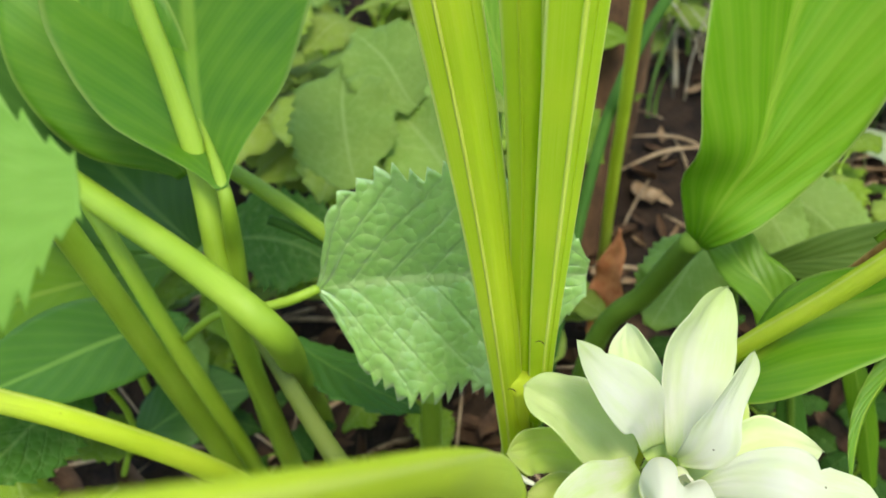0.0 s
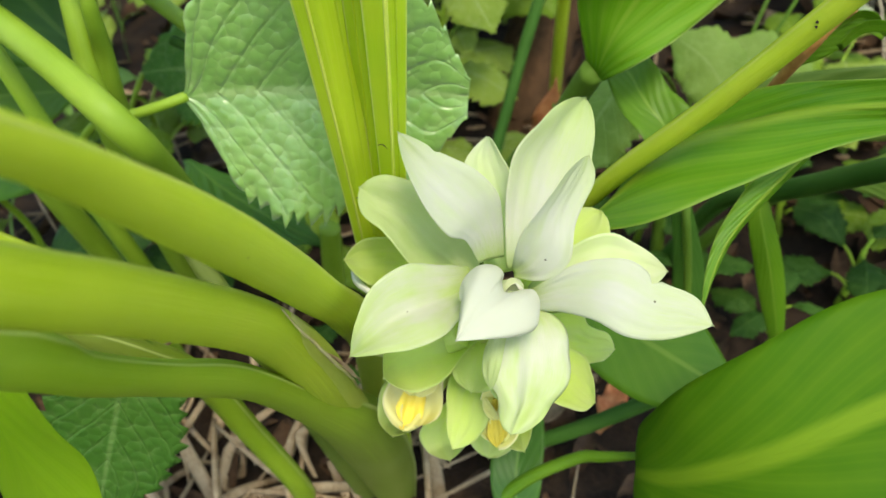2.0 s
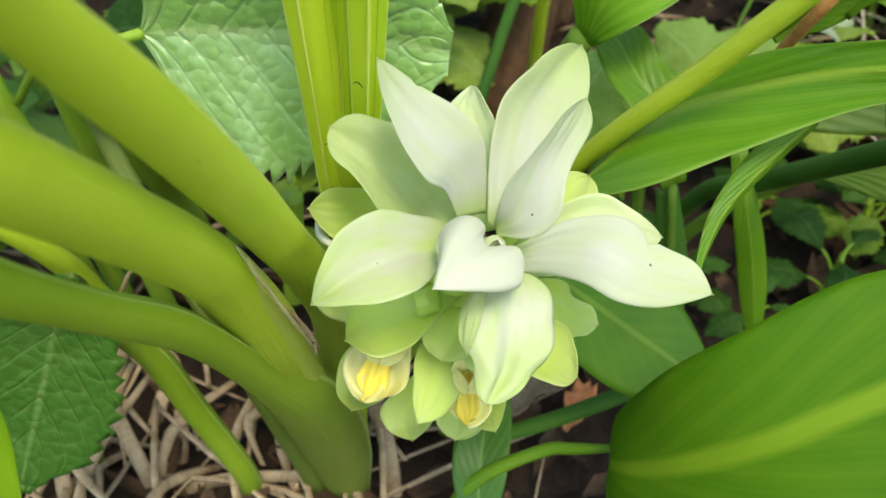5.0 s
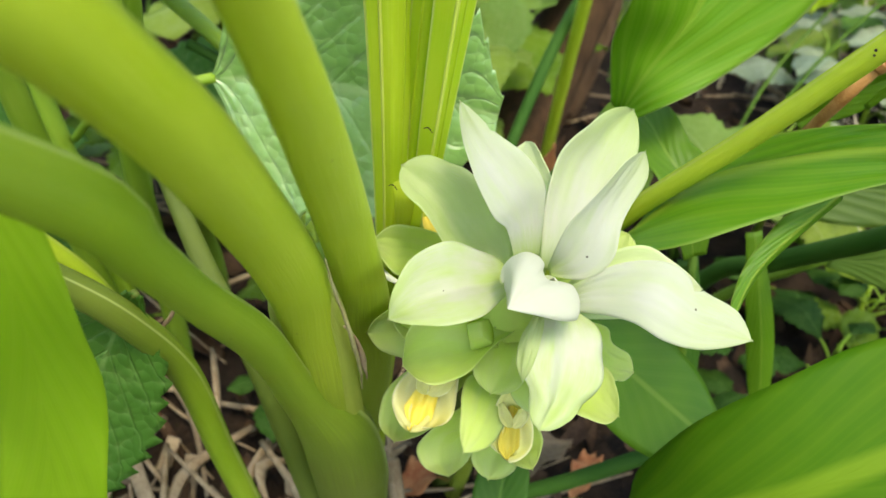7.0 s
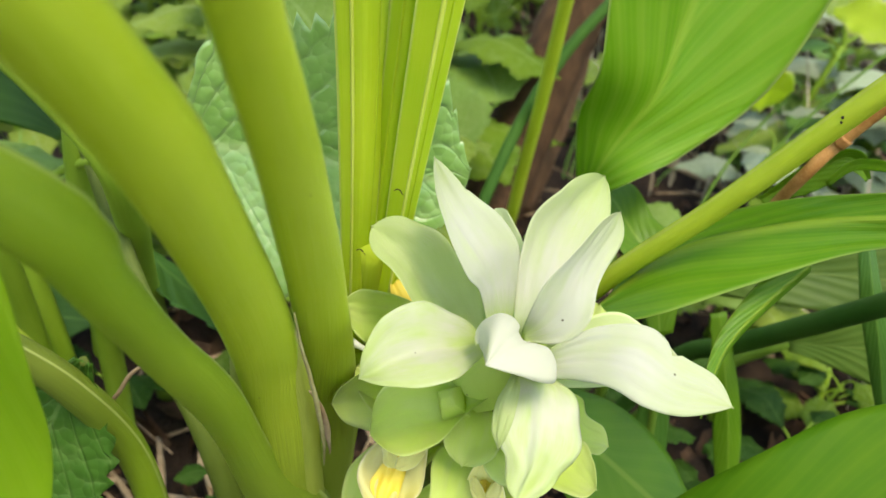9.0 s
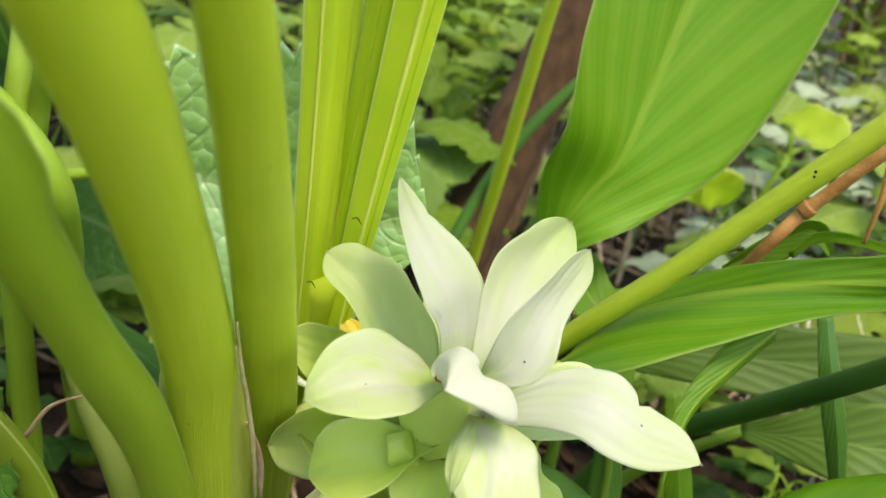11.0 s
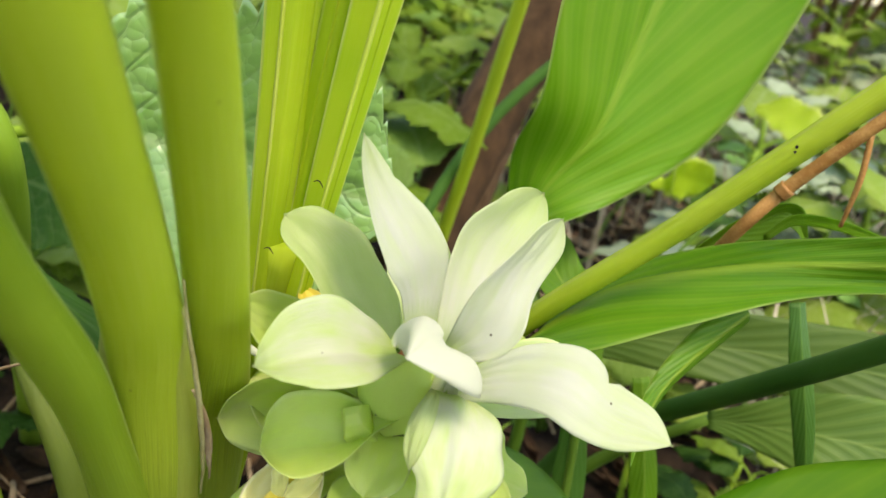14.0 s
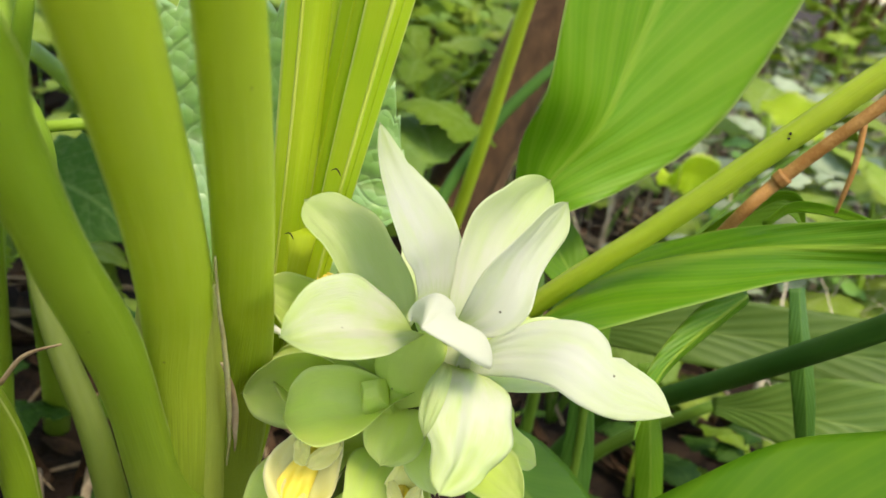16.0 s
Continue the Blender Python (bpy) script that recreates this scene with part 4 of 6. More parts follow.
# ---------- turmeric plant with thick petioles ----------
def turmeric():
    p = thing("turmeric_plant", (0, 0, 0), "turmeric plant with thick yellow-green leaf stalks beside the flower", "plant")
    channel("petiole", [(-0.006, 0.238, 0.07), (-0.0045, 0.232, 0.125), (-0.0052, 0.2041, 0.1742), (-0.0010, 0.1682, 0.2165), (-0.0005, 0.1345, 0.2609), (-0.0021, 0.1019, 0.3052), (-0.0084, 0.0715, 0.3492), (-0.0262, 0.0345, 0.3905), (-0.07, 0.005, 0.416), (-0.13, -0.005, 0.424)],
            [(0.008, 0.238, 0.07), (0.0130, 0.230, 0.125), (0.0135, 0.2010, 0.1794), (0.0125, 0.1692, 0.2249), (0.0100, 0.1374, 0.2716), (0.0062, 0.1042, 0.3158), (0.0001, 0.0660, 0.3585), (-0.0215, 0.0278, 0.3975), (-0.07, 0.000, 0.420), (-0.13, 0.004, 0.426)], STALK, p)
    channel("petiole", [(-0.010, 0.222, 0.06), (-0.012, 0.205, 0.11), (-0.0140, 0.186, 0.154), (-0.0158, 0.1660, 0.1940), (-0.0137, 0.1464, 0.2222), (-0.0143, 0.1123, 0.2659), (-0.0192, 0.0740, 0.3125), (-0.0300, 0.0330, 0.3540), (-0.07, 0.015, 0.380), (-0.13, 0.006, 0.400)],
            [(0.006, 0.222, 0.06), (0.005, 0.207, 0.11), (0.0035, 0.188, 0.157), (0.0020, 0.1720, 0.1960), (-0.0010, 0.1500, 0.2360), (-0.0046, 0.1150, 0.2812), (-0.0090, 0.0865, 0.3155), (-0.0265, 0.0538, 0.3550), (-0.07, 0.030, 0.378), (-0.13, 0.014, 0.400)], STALK, p)
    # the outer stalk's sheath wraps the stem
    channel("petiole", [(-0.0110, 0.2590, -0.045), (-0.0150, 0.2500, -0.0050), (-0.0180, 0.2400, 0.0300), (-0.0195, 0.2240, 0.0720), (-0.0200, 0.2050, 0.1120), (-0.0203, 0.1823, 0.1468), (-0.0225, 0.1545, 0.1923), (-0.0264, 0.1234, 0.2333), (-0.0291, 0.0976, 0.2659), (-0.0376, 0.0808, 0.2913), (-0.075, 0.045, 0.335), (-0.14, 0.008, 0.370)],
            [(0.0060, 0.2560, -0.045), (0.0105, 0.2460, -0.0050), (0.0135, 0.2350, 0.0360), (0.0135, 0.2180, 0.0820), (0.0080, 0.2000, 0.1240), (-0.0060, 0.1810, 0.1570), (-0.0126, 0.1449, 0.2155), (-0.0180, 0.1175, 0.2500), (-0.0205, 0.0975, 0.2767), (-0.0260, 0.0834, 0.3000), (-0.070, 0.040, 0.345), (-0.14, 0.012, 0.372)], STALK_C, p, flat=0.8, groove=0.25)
    channel("sheath", [(-0.0150, 0.1560, 0.2120), (-0.0170, 0.1665, 0.1935), (-0.0158, 0.1865, 0.1535), (-0.0140, 0.2055, 0.1090), (-0.011, 0.222, 0.06)], [(0.0006, 0.1490, 0.2380), (0.0034, 0.1710, 0.1968), (0.0048, 0.1875, 0.1572), (0.0062, 0.2070, 0.1090), (0.007, 0.222, 0.06)], SHEATH, p, "pale leaf sheath wrapped round the stalk", flat=0.76, groove=0.45, ns=40)
    blade("dry_sheath_edge", [(0.0012, 0.1480, 0.2370), (0.0034, 0.1560, 0.2170), (0.0060, 0.1660, 0.1950), (0.0072, 0.1790, 0.1700), (0.0070, 0.1880, 0.1520)], 0.0009, (0.15, 0.7, 1, 0.8, 0.3), (0.9, -0.35, 0.2), PAPER, p, "dry papery edge of a leaf sheath", ns=40, nw=6, crumple=0.0007, cup=0.9)
    blade("dry_sheath_edge", [(0.0040, 0.1640, 0.2010), (0.0080, 0.1730, 0.1830), (0.0090, 0.1850, 0.1600)], 0.0013, (0.2, 1.0, 0.8, 0.2), (0.8, -0.5, 0.2), STRAW, p, "brown withered sheath edge", ns=30, nw=6, crumple=0.0009, cup=0.8)
    # blades far out over the camera's side
    for base, tipv in (((-0.13, 0.01, 0.44), (-0.42, -0.05, 0.46)), ((-0.13, 0.01, 0.41), (-0.45, -0.12, 0.36)), ((-0.14, 0.01, 0.37), (-0.44, 0.06, 0.30))):
        b, t = V(base), V(tipv)
        blade("leaf_blade", [b, b.lerp(t, 0.35) + V(0, 0, 0.03), b.lerp(t, 0.7) + V(0, 0, 0.02), t], 0.055, (0.1, 0.7, 1, 0.8, 0.02), (0.2, 1, 0.1), GREEN, p, fold=0.2, wave=0.004)
    return p


turmeric()


def hanging_leaf():
    p = thing("low_turmeric_leaf", (0, 0, 0), "bright green turmeric leaf hanging down near the stalks", "leaf")
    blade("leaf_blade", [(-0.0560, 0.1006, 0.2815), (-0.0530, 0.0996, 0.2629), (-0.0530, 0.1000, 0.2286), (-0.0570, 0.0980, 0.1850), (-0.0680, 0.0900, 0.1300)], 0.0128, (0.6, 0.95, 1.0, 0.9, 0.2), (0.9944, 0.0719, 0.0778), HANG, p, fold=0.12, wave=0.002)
    tube("petiole", [(-0.0560, 0.1006, 0.2815), (-0.0702, 0.1068, 0.2819), (-0.155, 0.15, 0.2068), (-0.2292, 0.1141, -0.0982)], (0.003, 0.004, 0.005, 0.006), STEM, p)


hanging_leaf()


# ---------- folded young shoot ----------
def shoot():
    p = thing("young_shoot", (0, 0, 0), "yellow-green folded young turmeric leaves standing upright", "plant")
    tube("stem", [(0.002, 0.266, -0.05), (0.005, 0.252, 0.08), (0.011, 0.236, 0.165), (0.014, 0.227, 0.215)], (0.006, 0.0065, 0.0065, 0.005), STALK, p, flat=0.8)
    blade("folded_leaf", [(0.0115, 0.226, 0.17), (0.0100, 0.2235, 0.23), (0.0065, 0.2245, 0.295), (0.000, 0.226, 0.365), (-0.012, 0.23, 0.46), (-0.03, 0.24, 0.58)], 0.0118, (0.40, 0.62, 0.85, 1.0, 1.1, 0.9), (1, 0.3, 0), SHOOT, p, "bright yellow-green folded leaf", fold=-0.5, cup=-0.35, ns=50, thick=0.0009, lines=((-0.45, 0.0007, LINE), (0.55, 0.0004, SHOOT_G)))
    blade("folded_leaf", [(0.021, 0.227, 0.19), (0.0235, 0.2245, 0.23), (0.0285, 0.213, 0.295), (0.034, 0.20, 0.366), (0.04, 0.185, 0.45), (0.045, 0.17, 0.55)], 0.0100, (0.4, 0.6, 0.8, 0.95, 1.1, 0.9), (1, 0.2, 0.0), SHOOT, p, "bright yellow-green folded leaf", fold=-0.5, cup=-0.3, ns=50, thick=0.0009, lines=((0.0, 0.0008, LINE), (0.5, 0.0004, SHOOT_G)))
    blade("folded_leaf", [(0.016, 0.231, 0.18), (0.0165, 0.229, 0.23), (0.0195, 0.221, 0.295), (0.0205, 0.214, 0.36), (0.021, 0.21, 0.45), (0.022, 0.20, 0.56)], 0.0092, (0.5, 0.7, 0.9, 1.05, 1.15, 0.9), (1, -0.2, 0.0), SHOOT_G, p, "green folded leaf between its neighbours", fold=-0.4, cup=-0.4, ns=50, thick=0.0009, lines=((-0.3, 0.0005, SHOOT), (0.4, 0.0006, LINE)))
    for q in ((0.0095, 0.2215, 0.215), (0.0200, 0.2195, 0.239)):
        c = V(q)
        tube("scar", [c, c + V(0.0015, -0.0008, 0.001), c + V(0.003, -0.0005, -0.001)], (0.0001, 0.00022, 0.0001), INK, p, "small dark scar", ns=6, nr=6)


shoot()


# ---------- toothed herb with quilted leaves ----------
def toothed_herb():
    p = thing("toothed_herb", (0, 0, 0), "herb with quilted toothed green leaves beside the shoot", "plant")
    blade("leaf", [(-0.069, 0.283, 0.2175), (-0.045, 0.285, 0.2185), (-0.01, 0.288, 0.2165), (0.02, 0.290, 0.2135), (0.046, 0.292, 0.210)], 0.053, (0.0, 0.8, 1.0, 1.02, 1.0, 0.92, 0.7, 0.15), (0.10, -0.10, -1), QUILT, p, "quilted toothed leaf facing the light", teeth=19, tooth=0.07, quilt=0.0006, fold=0.2, ns=152, nw=36, wave=0.003)
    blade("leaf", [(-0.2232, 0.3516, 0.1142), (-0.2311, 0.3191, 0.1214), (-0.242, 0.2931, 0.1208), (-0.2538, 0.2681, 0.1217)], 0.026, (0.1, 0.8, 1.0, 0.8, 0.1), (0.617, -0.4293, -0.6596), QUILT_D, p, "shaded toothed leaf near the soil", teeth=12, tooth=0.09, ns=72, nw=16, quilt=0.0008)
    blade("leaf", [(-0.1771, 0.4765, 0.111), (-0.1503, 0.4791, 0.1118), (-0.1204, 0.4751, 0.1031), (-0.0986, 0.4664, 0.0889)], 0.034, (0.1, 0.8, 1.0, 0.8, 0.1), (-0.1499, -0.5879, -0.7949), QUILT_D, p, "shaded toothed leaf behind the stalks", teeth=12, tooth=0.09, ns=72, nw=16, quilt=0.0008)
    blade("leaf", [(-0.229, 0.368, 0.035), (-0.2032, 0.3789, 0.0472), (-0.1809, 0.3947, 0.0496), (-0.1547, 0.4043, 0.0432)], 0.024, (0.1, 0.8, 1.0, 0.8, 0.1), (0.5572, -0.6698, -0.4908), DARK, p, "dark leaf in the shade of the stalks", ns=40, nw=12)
    tube("leaf_stalk", [(-0.2232, 0.3516, 0.1142), (-0.2182, 0.3616, 0.0763), (-0.2263, 0.3728, 0.0241)], (0.0018, 0.002, 0.002), STALK_G, p, ns=12, nr=8)
    tube("leaf_stalk", [(-0.1771, 0.4765, 0.111), (-0.1972, 0.4717, 0.0723), (-0.2027, 0.4586, 0.0206)], (0.0018, 0.002, 0.002), STALK_G, p, ns=12, nr=8)
    tube("leaf_stalk", [(-0.229, 0.368, 0.035), (-0.2423, 0.3706, 0.0058)], (0.0018, 0.002), STALK_G, p, ns=12, nr=8)
    tube("leaf_stalk", [(-0.067, 0.284, 0.2175), (-0.0803, 0.2804, 0.2145), (-0.0975, 0.2858, 0.2066), (-0.1228, 0.3028, 0.1901), (-0.1506, 0.3263, 0.1571)], (0.0022, 0.0022, 0.002, 0.002, 0.002), STALK_G, p, "hairy leaf stalk, brownish green")
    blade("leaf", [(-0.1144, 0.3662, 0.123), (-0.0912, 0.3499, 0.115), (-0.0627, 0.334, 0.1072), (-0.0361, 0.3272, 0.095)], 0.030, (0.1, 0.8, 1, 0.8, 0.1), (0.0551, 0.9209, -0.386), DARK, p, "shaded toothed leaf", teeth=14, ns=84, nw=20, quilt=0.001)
    tube("stem", [(-0.2818, 0.5092, 0.2356), (-0.1981, 0.4607, 0.2111), (-0.1343, 0.4185, 0.1973), (-0.0773, 0.373, 0.1798), (-0.0519, 0.3603, 0.1594)], (0.004, 0.0042, 0.0045, 0.0045, 0.004), STALK_G, p, "shaded green stem", ns=40)
    tube("twig", [(-0.115, 0.3952, 0.1802), (-0.0981, 0.3877, 0.1766), (-0.0794, 0.3785, 0.1704)], (0.0028, 0.0028, 0.0026), STALK_D, p)
    tube("stem", [(-0.0308, 0.3255, 0.1092), (-0.0338, 0.327, 0.0774), (-0.038, 0.332, 0.0335)], (0.0055, 0.006, 0.006), STALK_G, p)
    return p


toothed_herb()


def near_toothed_leaf():
    p = thing("toothed_herb", (0, 0, 0), "herb with a pale toothed leaf reaching in close", "plant")
    blade("leaf", [(-0.1307, 0.1279, 0.3594), (-0.1051, 0.1219, 0.3655), (-0.0798, 0.1157, 0.3713), (-0.0673, 0.1153, 0.3728), (-0.0595, 0.1151, 0.3735)], 0.026, (0.05, 0.8, 1, 0.85, 0.2), (-0.0612, -0.5904, -0.8048), NEAR, p, teeth=18, tooth=0.16, ns=108, nw=20, quilt=0.0006)
    tube("leaf_stalk", [(-0.1307, 0.1279, 0.3594), (-0.2434, 0.1656, 0.2865), (-0.407, 0.1509, 0.0271)], (0.002, 0.002, 0.003), STALK_G, p)


near_toothed_leaf()


def ground_toothed_leaf():
    p = thing("toothed_herb", (0, 0, 0), "low toothed blue-green leaf above the litter", "plant")
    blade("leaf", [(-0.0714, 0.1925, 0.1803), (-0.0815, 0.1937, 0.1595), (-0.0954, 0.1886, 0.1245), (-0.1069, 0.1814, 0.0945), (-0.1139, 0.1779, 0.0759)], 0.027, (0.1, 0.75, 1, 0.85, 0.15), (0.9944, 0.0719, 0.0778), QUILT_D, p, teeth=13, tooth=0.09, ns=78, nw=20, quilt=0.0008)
    tube("leaf_stalk", [(-0.0714, 0.1925, 0.1803), (-0.080, 0.212, 0.150), (-0.115, 0.245, 0.060), (-0.14, 0.26, -0.045)], (0.0015, 0.002, 0.002, 0.003), STEM, p)


ground_toothed_leaf()


# ---------- second turmeric clump ----------
def back_clump():
    p = thing("turmeric_plant", (0, 0, 0), "turmeric clump with crossing green stalks and broad leaves", "plant")
    tube("petiole", [(-0.26, 0.39, 0.27), (-0.168, 0.319, 0.249), (-0.12, 0.281, 0.24), (-0.085, 0.256, 0.224), (-0.083, 0.272, 0.193), (-0.095, 0.316, 0.135), (-0.118, 0.41, 0.02), (-0.128, 0.45, -0.05)], (0.006, 0.0062, 0.0062, 0.0066, 0.0068, 0.0075, 0.008, 0.008), STALK_G, p, ns=60)
    tube("petiole", [(-0.1331, 0.3492, 0.3493), (-0.1283, 0.3383, 0.3251), (-0.121, 0.3269, 0.295), (-0.1148, 0.3133, 0.2619), (-0.112, 0.297, 0.214), (-0.1142, 0.3054, 0.1586), (-0.1188, 0.3376, 0.0497), (-0.1235, 0.3573, -0.0081)], (0.0046, 0.0048, 0.005, 0.0052, 0.0055, 0.006, 0.006, 0.006), STALK_G, p, ns=50)
    tube("petiole", [(-0.147, 0.232, 0.34), (-0.147, 0.256, 0.268), (-0.147, 0.285, 0.18), (-0.147, 0.319, 0.073), (-0.147, 0.345, -0.045)], (0.0048, 0.0055, 0.006, 0.006, 0.006), STALK_G, p, ns=50)
    tube("petiole", [(-0.1837, 0.3424, 0.2341), (-0.1699, 0.3319, 0.201), (-0.1548, 0.3269, 0.1412), (-0.1433, 0.3353, 0.0662), (-0.1456, 0.3547, 0.0077)], (0.004, 0.0046, 0.005, 0.005, 0.005), STALK_G, p, ns=50)
    tube("petiole", [(-0.1181, 0.3384, 0.273), (-0.100, 0.295, 0.262), (-0.104, 0.30, 0.23), (-0.109, 0.305, 0.201), (-0.1214, 0.3274, 0.1384), (-0.1292, 0.3481, 0.0654)], (0.0012, 0.0030, 0.0045, 0.005, 0.005, 0.005), STALK_G, p, ns=50)
    tube("petiole", [(-0.2512, 0.252, 0.2187), (-0.2117, 0.2487, 0.2016), (-0.1712, 0.2522, 0.1765), (-0.1311, 0.2734, 0.1162), (-0.1298, 0.3082, 0.0444)], (0.005, 0.0052, 0.0055, 0.006, 0.006), STALK, p, ns=40)
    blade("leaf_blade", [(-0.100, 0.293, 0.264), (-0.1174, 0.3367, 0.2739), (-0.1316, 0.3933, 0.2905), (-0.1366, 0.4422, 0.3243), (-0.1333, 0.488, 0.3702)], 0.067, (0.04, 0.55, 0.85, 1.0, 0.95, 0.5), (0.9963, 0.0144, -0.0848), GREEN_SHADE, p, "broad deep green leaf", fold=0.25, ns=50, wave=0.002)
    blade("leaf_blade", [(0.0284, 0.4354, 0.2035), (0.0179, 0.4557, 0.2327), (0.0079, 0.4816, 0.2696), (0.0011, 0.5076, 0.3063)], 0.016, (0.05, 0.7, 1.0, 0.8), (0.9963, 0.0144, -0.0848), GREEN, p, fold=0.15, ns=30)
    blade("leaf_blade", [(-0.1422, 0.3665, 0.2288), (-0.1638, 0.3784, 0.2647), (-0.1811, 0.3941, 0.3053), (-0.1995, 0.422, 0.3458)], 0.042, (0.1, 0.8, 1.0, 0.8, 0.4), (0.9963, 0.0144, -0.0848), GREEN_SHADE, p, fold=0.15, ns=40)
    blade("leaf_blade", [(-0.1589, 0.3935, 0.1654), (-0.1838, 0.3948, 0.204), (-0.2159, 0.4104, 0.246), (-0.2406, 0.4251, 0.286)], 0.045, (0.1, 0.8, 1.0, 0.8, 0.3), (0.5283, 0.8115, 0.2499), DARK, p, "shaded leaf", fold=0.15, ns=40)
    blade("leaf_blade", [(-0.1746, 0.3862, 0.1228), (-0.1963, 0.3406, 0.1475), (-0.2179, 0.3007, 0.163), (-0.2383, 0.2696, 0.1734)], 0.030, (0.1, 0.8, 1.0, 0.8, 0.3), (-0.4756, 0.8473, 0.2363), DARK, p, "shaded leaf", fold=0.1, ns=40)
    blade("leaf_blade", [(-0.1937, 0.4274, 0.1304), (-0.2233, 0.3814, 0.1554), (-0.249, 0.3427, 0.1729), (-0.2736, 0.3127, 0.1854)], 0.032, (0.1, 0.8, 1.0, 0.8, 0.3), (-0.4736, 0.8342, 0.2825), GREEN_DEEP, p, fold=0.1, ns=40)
    return p


back_clump()


def side_stalks():
    p = thing("turmeric_plant", (0, 0, 0), "young turmeric stalks rising from the litter", "plant")
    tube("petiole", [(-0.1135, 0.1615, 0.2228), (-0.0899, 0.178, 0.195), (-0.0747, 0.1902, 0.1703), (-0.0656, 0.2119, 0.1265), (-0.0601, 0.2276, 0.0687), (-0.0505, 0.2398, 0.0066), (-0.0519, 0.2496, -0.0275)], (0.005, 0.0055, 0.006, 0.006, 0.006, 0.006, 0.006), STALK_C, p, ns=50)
    tube("petiole", [(-0.112, 0.300, 0.214), (-0.0694, 0.2537, 0.1511), (-0.045, 0.2344, 0.1205), (-0.0301, 0.2333, 0.0734), (-0.0194, 0.2398, 0.02), (-0.017, 0.2522, -0.0264)], (0.003, 0.004, 0.005, 0.006, 0.0065, 0.006), STEM, p, ns=30)


side_stalks()


# ---------- right-hand leaves ----------
def tall_leaf():
    p = thing("turmeric_plant", (0, 0, 0), "broad upright turmeric leaf on a single green stalk", "plant")
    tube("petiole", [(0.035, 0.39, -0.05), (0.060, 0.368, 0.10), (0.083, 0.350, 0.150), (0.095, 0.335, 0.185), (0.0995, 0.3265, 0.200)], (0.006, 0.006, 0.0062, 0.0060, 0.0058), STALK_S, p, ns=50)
    petal(p, "leaf_blade", [(0.097, 0.330, 0.198), (0.0902, 0.3245, 0.2320), (0.0918, 0.3036, 0.2624), (0.0891, 0.3006, 0.3021), (0.0964, 0.3106, 0.3489), (0.1257, 0.3267, 0.4011), (0.1763, 0.3469, 0.4578), (0.23, 0.365, 0.52)],
          [(0.103, 0.320, 0.198), (0.115, 0.3060, 0.2150), (0.1353, 0.3120, 0.2271), (0.1678, 0.3242, 0.2557), (0.1876, 0.3339, 0.3034), (0.2000, 0.3404, 0.3676), (0.2150, 0.3500, 0.4459), (0.23, 0.365, 0.52)], GREEN, depth=0.05, blunt=0, fold=0.10, ripple=0.004, thick=0.0005, label="smooth bright green blade with slanting veins")


tall_leaf()


def folded_leaf_right():
    p = thing("turmeric_plant", (0, 0, 0), "turmeric plant with a long ridged leaf and slim stalk", "plant")
    tube("petiole", [(0.045, 0.30, -0.05), (0.072, 0.275, 0.13), (0.098, 0.258, 0.189), (0.130, 0.238, 0.240), (0.164, 0.218, 0.296), (0.20, 0.197, 0.355)], (0.005, 0.005, 0.0042, 0.004, 0.004, 0.0035), STALK, p, ns=50)
    petal(p, "leaf_blade", [(0.0960, 0.2520, 0.1760), (0.1261, 0.2836, 0.2005), (0.1505, 0.2669, 0.2253), (0.1794, 0.2361, 0.2511), (0.2148, 0.1997, 0.2780), (0.2571, 0.1604, 0.3048), (0.330, 0.120, 0.330)],
          [(0.0850, 0.2420, 0.1800), (0.1097, 0.2238, 0.1999), (0.1398, 0.2245, 0.2147), (0.1777, 0.2259, 0.2340), (0.2223, 0.2109, 0.2544), (0.2709, 0.1805, 0.2809), (0.330, 0.120, 0.330)], GREEN_RIB, depth=0.0, blunt=0, fold=-0.16, ripple=0.003, thick=0.0005, label="long bright green blade with a raised midrib")
    blade("leaf_blade", [(0.1680, 0.2430, 0.2180), (0.1520, 0.2330, 0.2050), (0.1405, 0.2235, 0.1945), (0.1335, 0.2120, 0.1870), (0.1280, 0.1980, 0.1800)], 0.0062, (0.9, 1.0, 0.75, 0.42, 0.02), (0.80, 0.25, -0.55), GREEN_RIB, p, "narrow hanging leaf with a thin tip", fold=0.35, curl=0.2)
    c = V(0.1520, 0.2215, 0.2785)
    for k in range(5):
        g = k * 1.2566
        tube("scar", [c, c + V(0.0016 * math.cos(g), -0.0004, 0.0016 * math.sin(g))], (0.0003, 0.0005), INK, p, ns=4, nr=5)


folded_leaf_right()


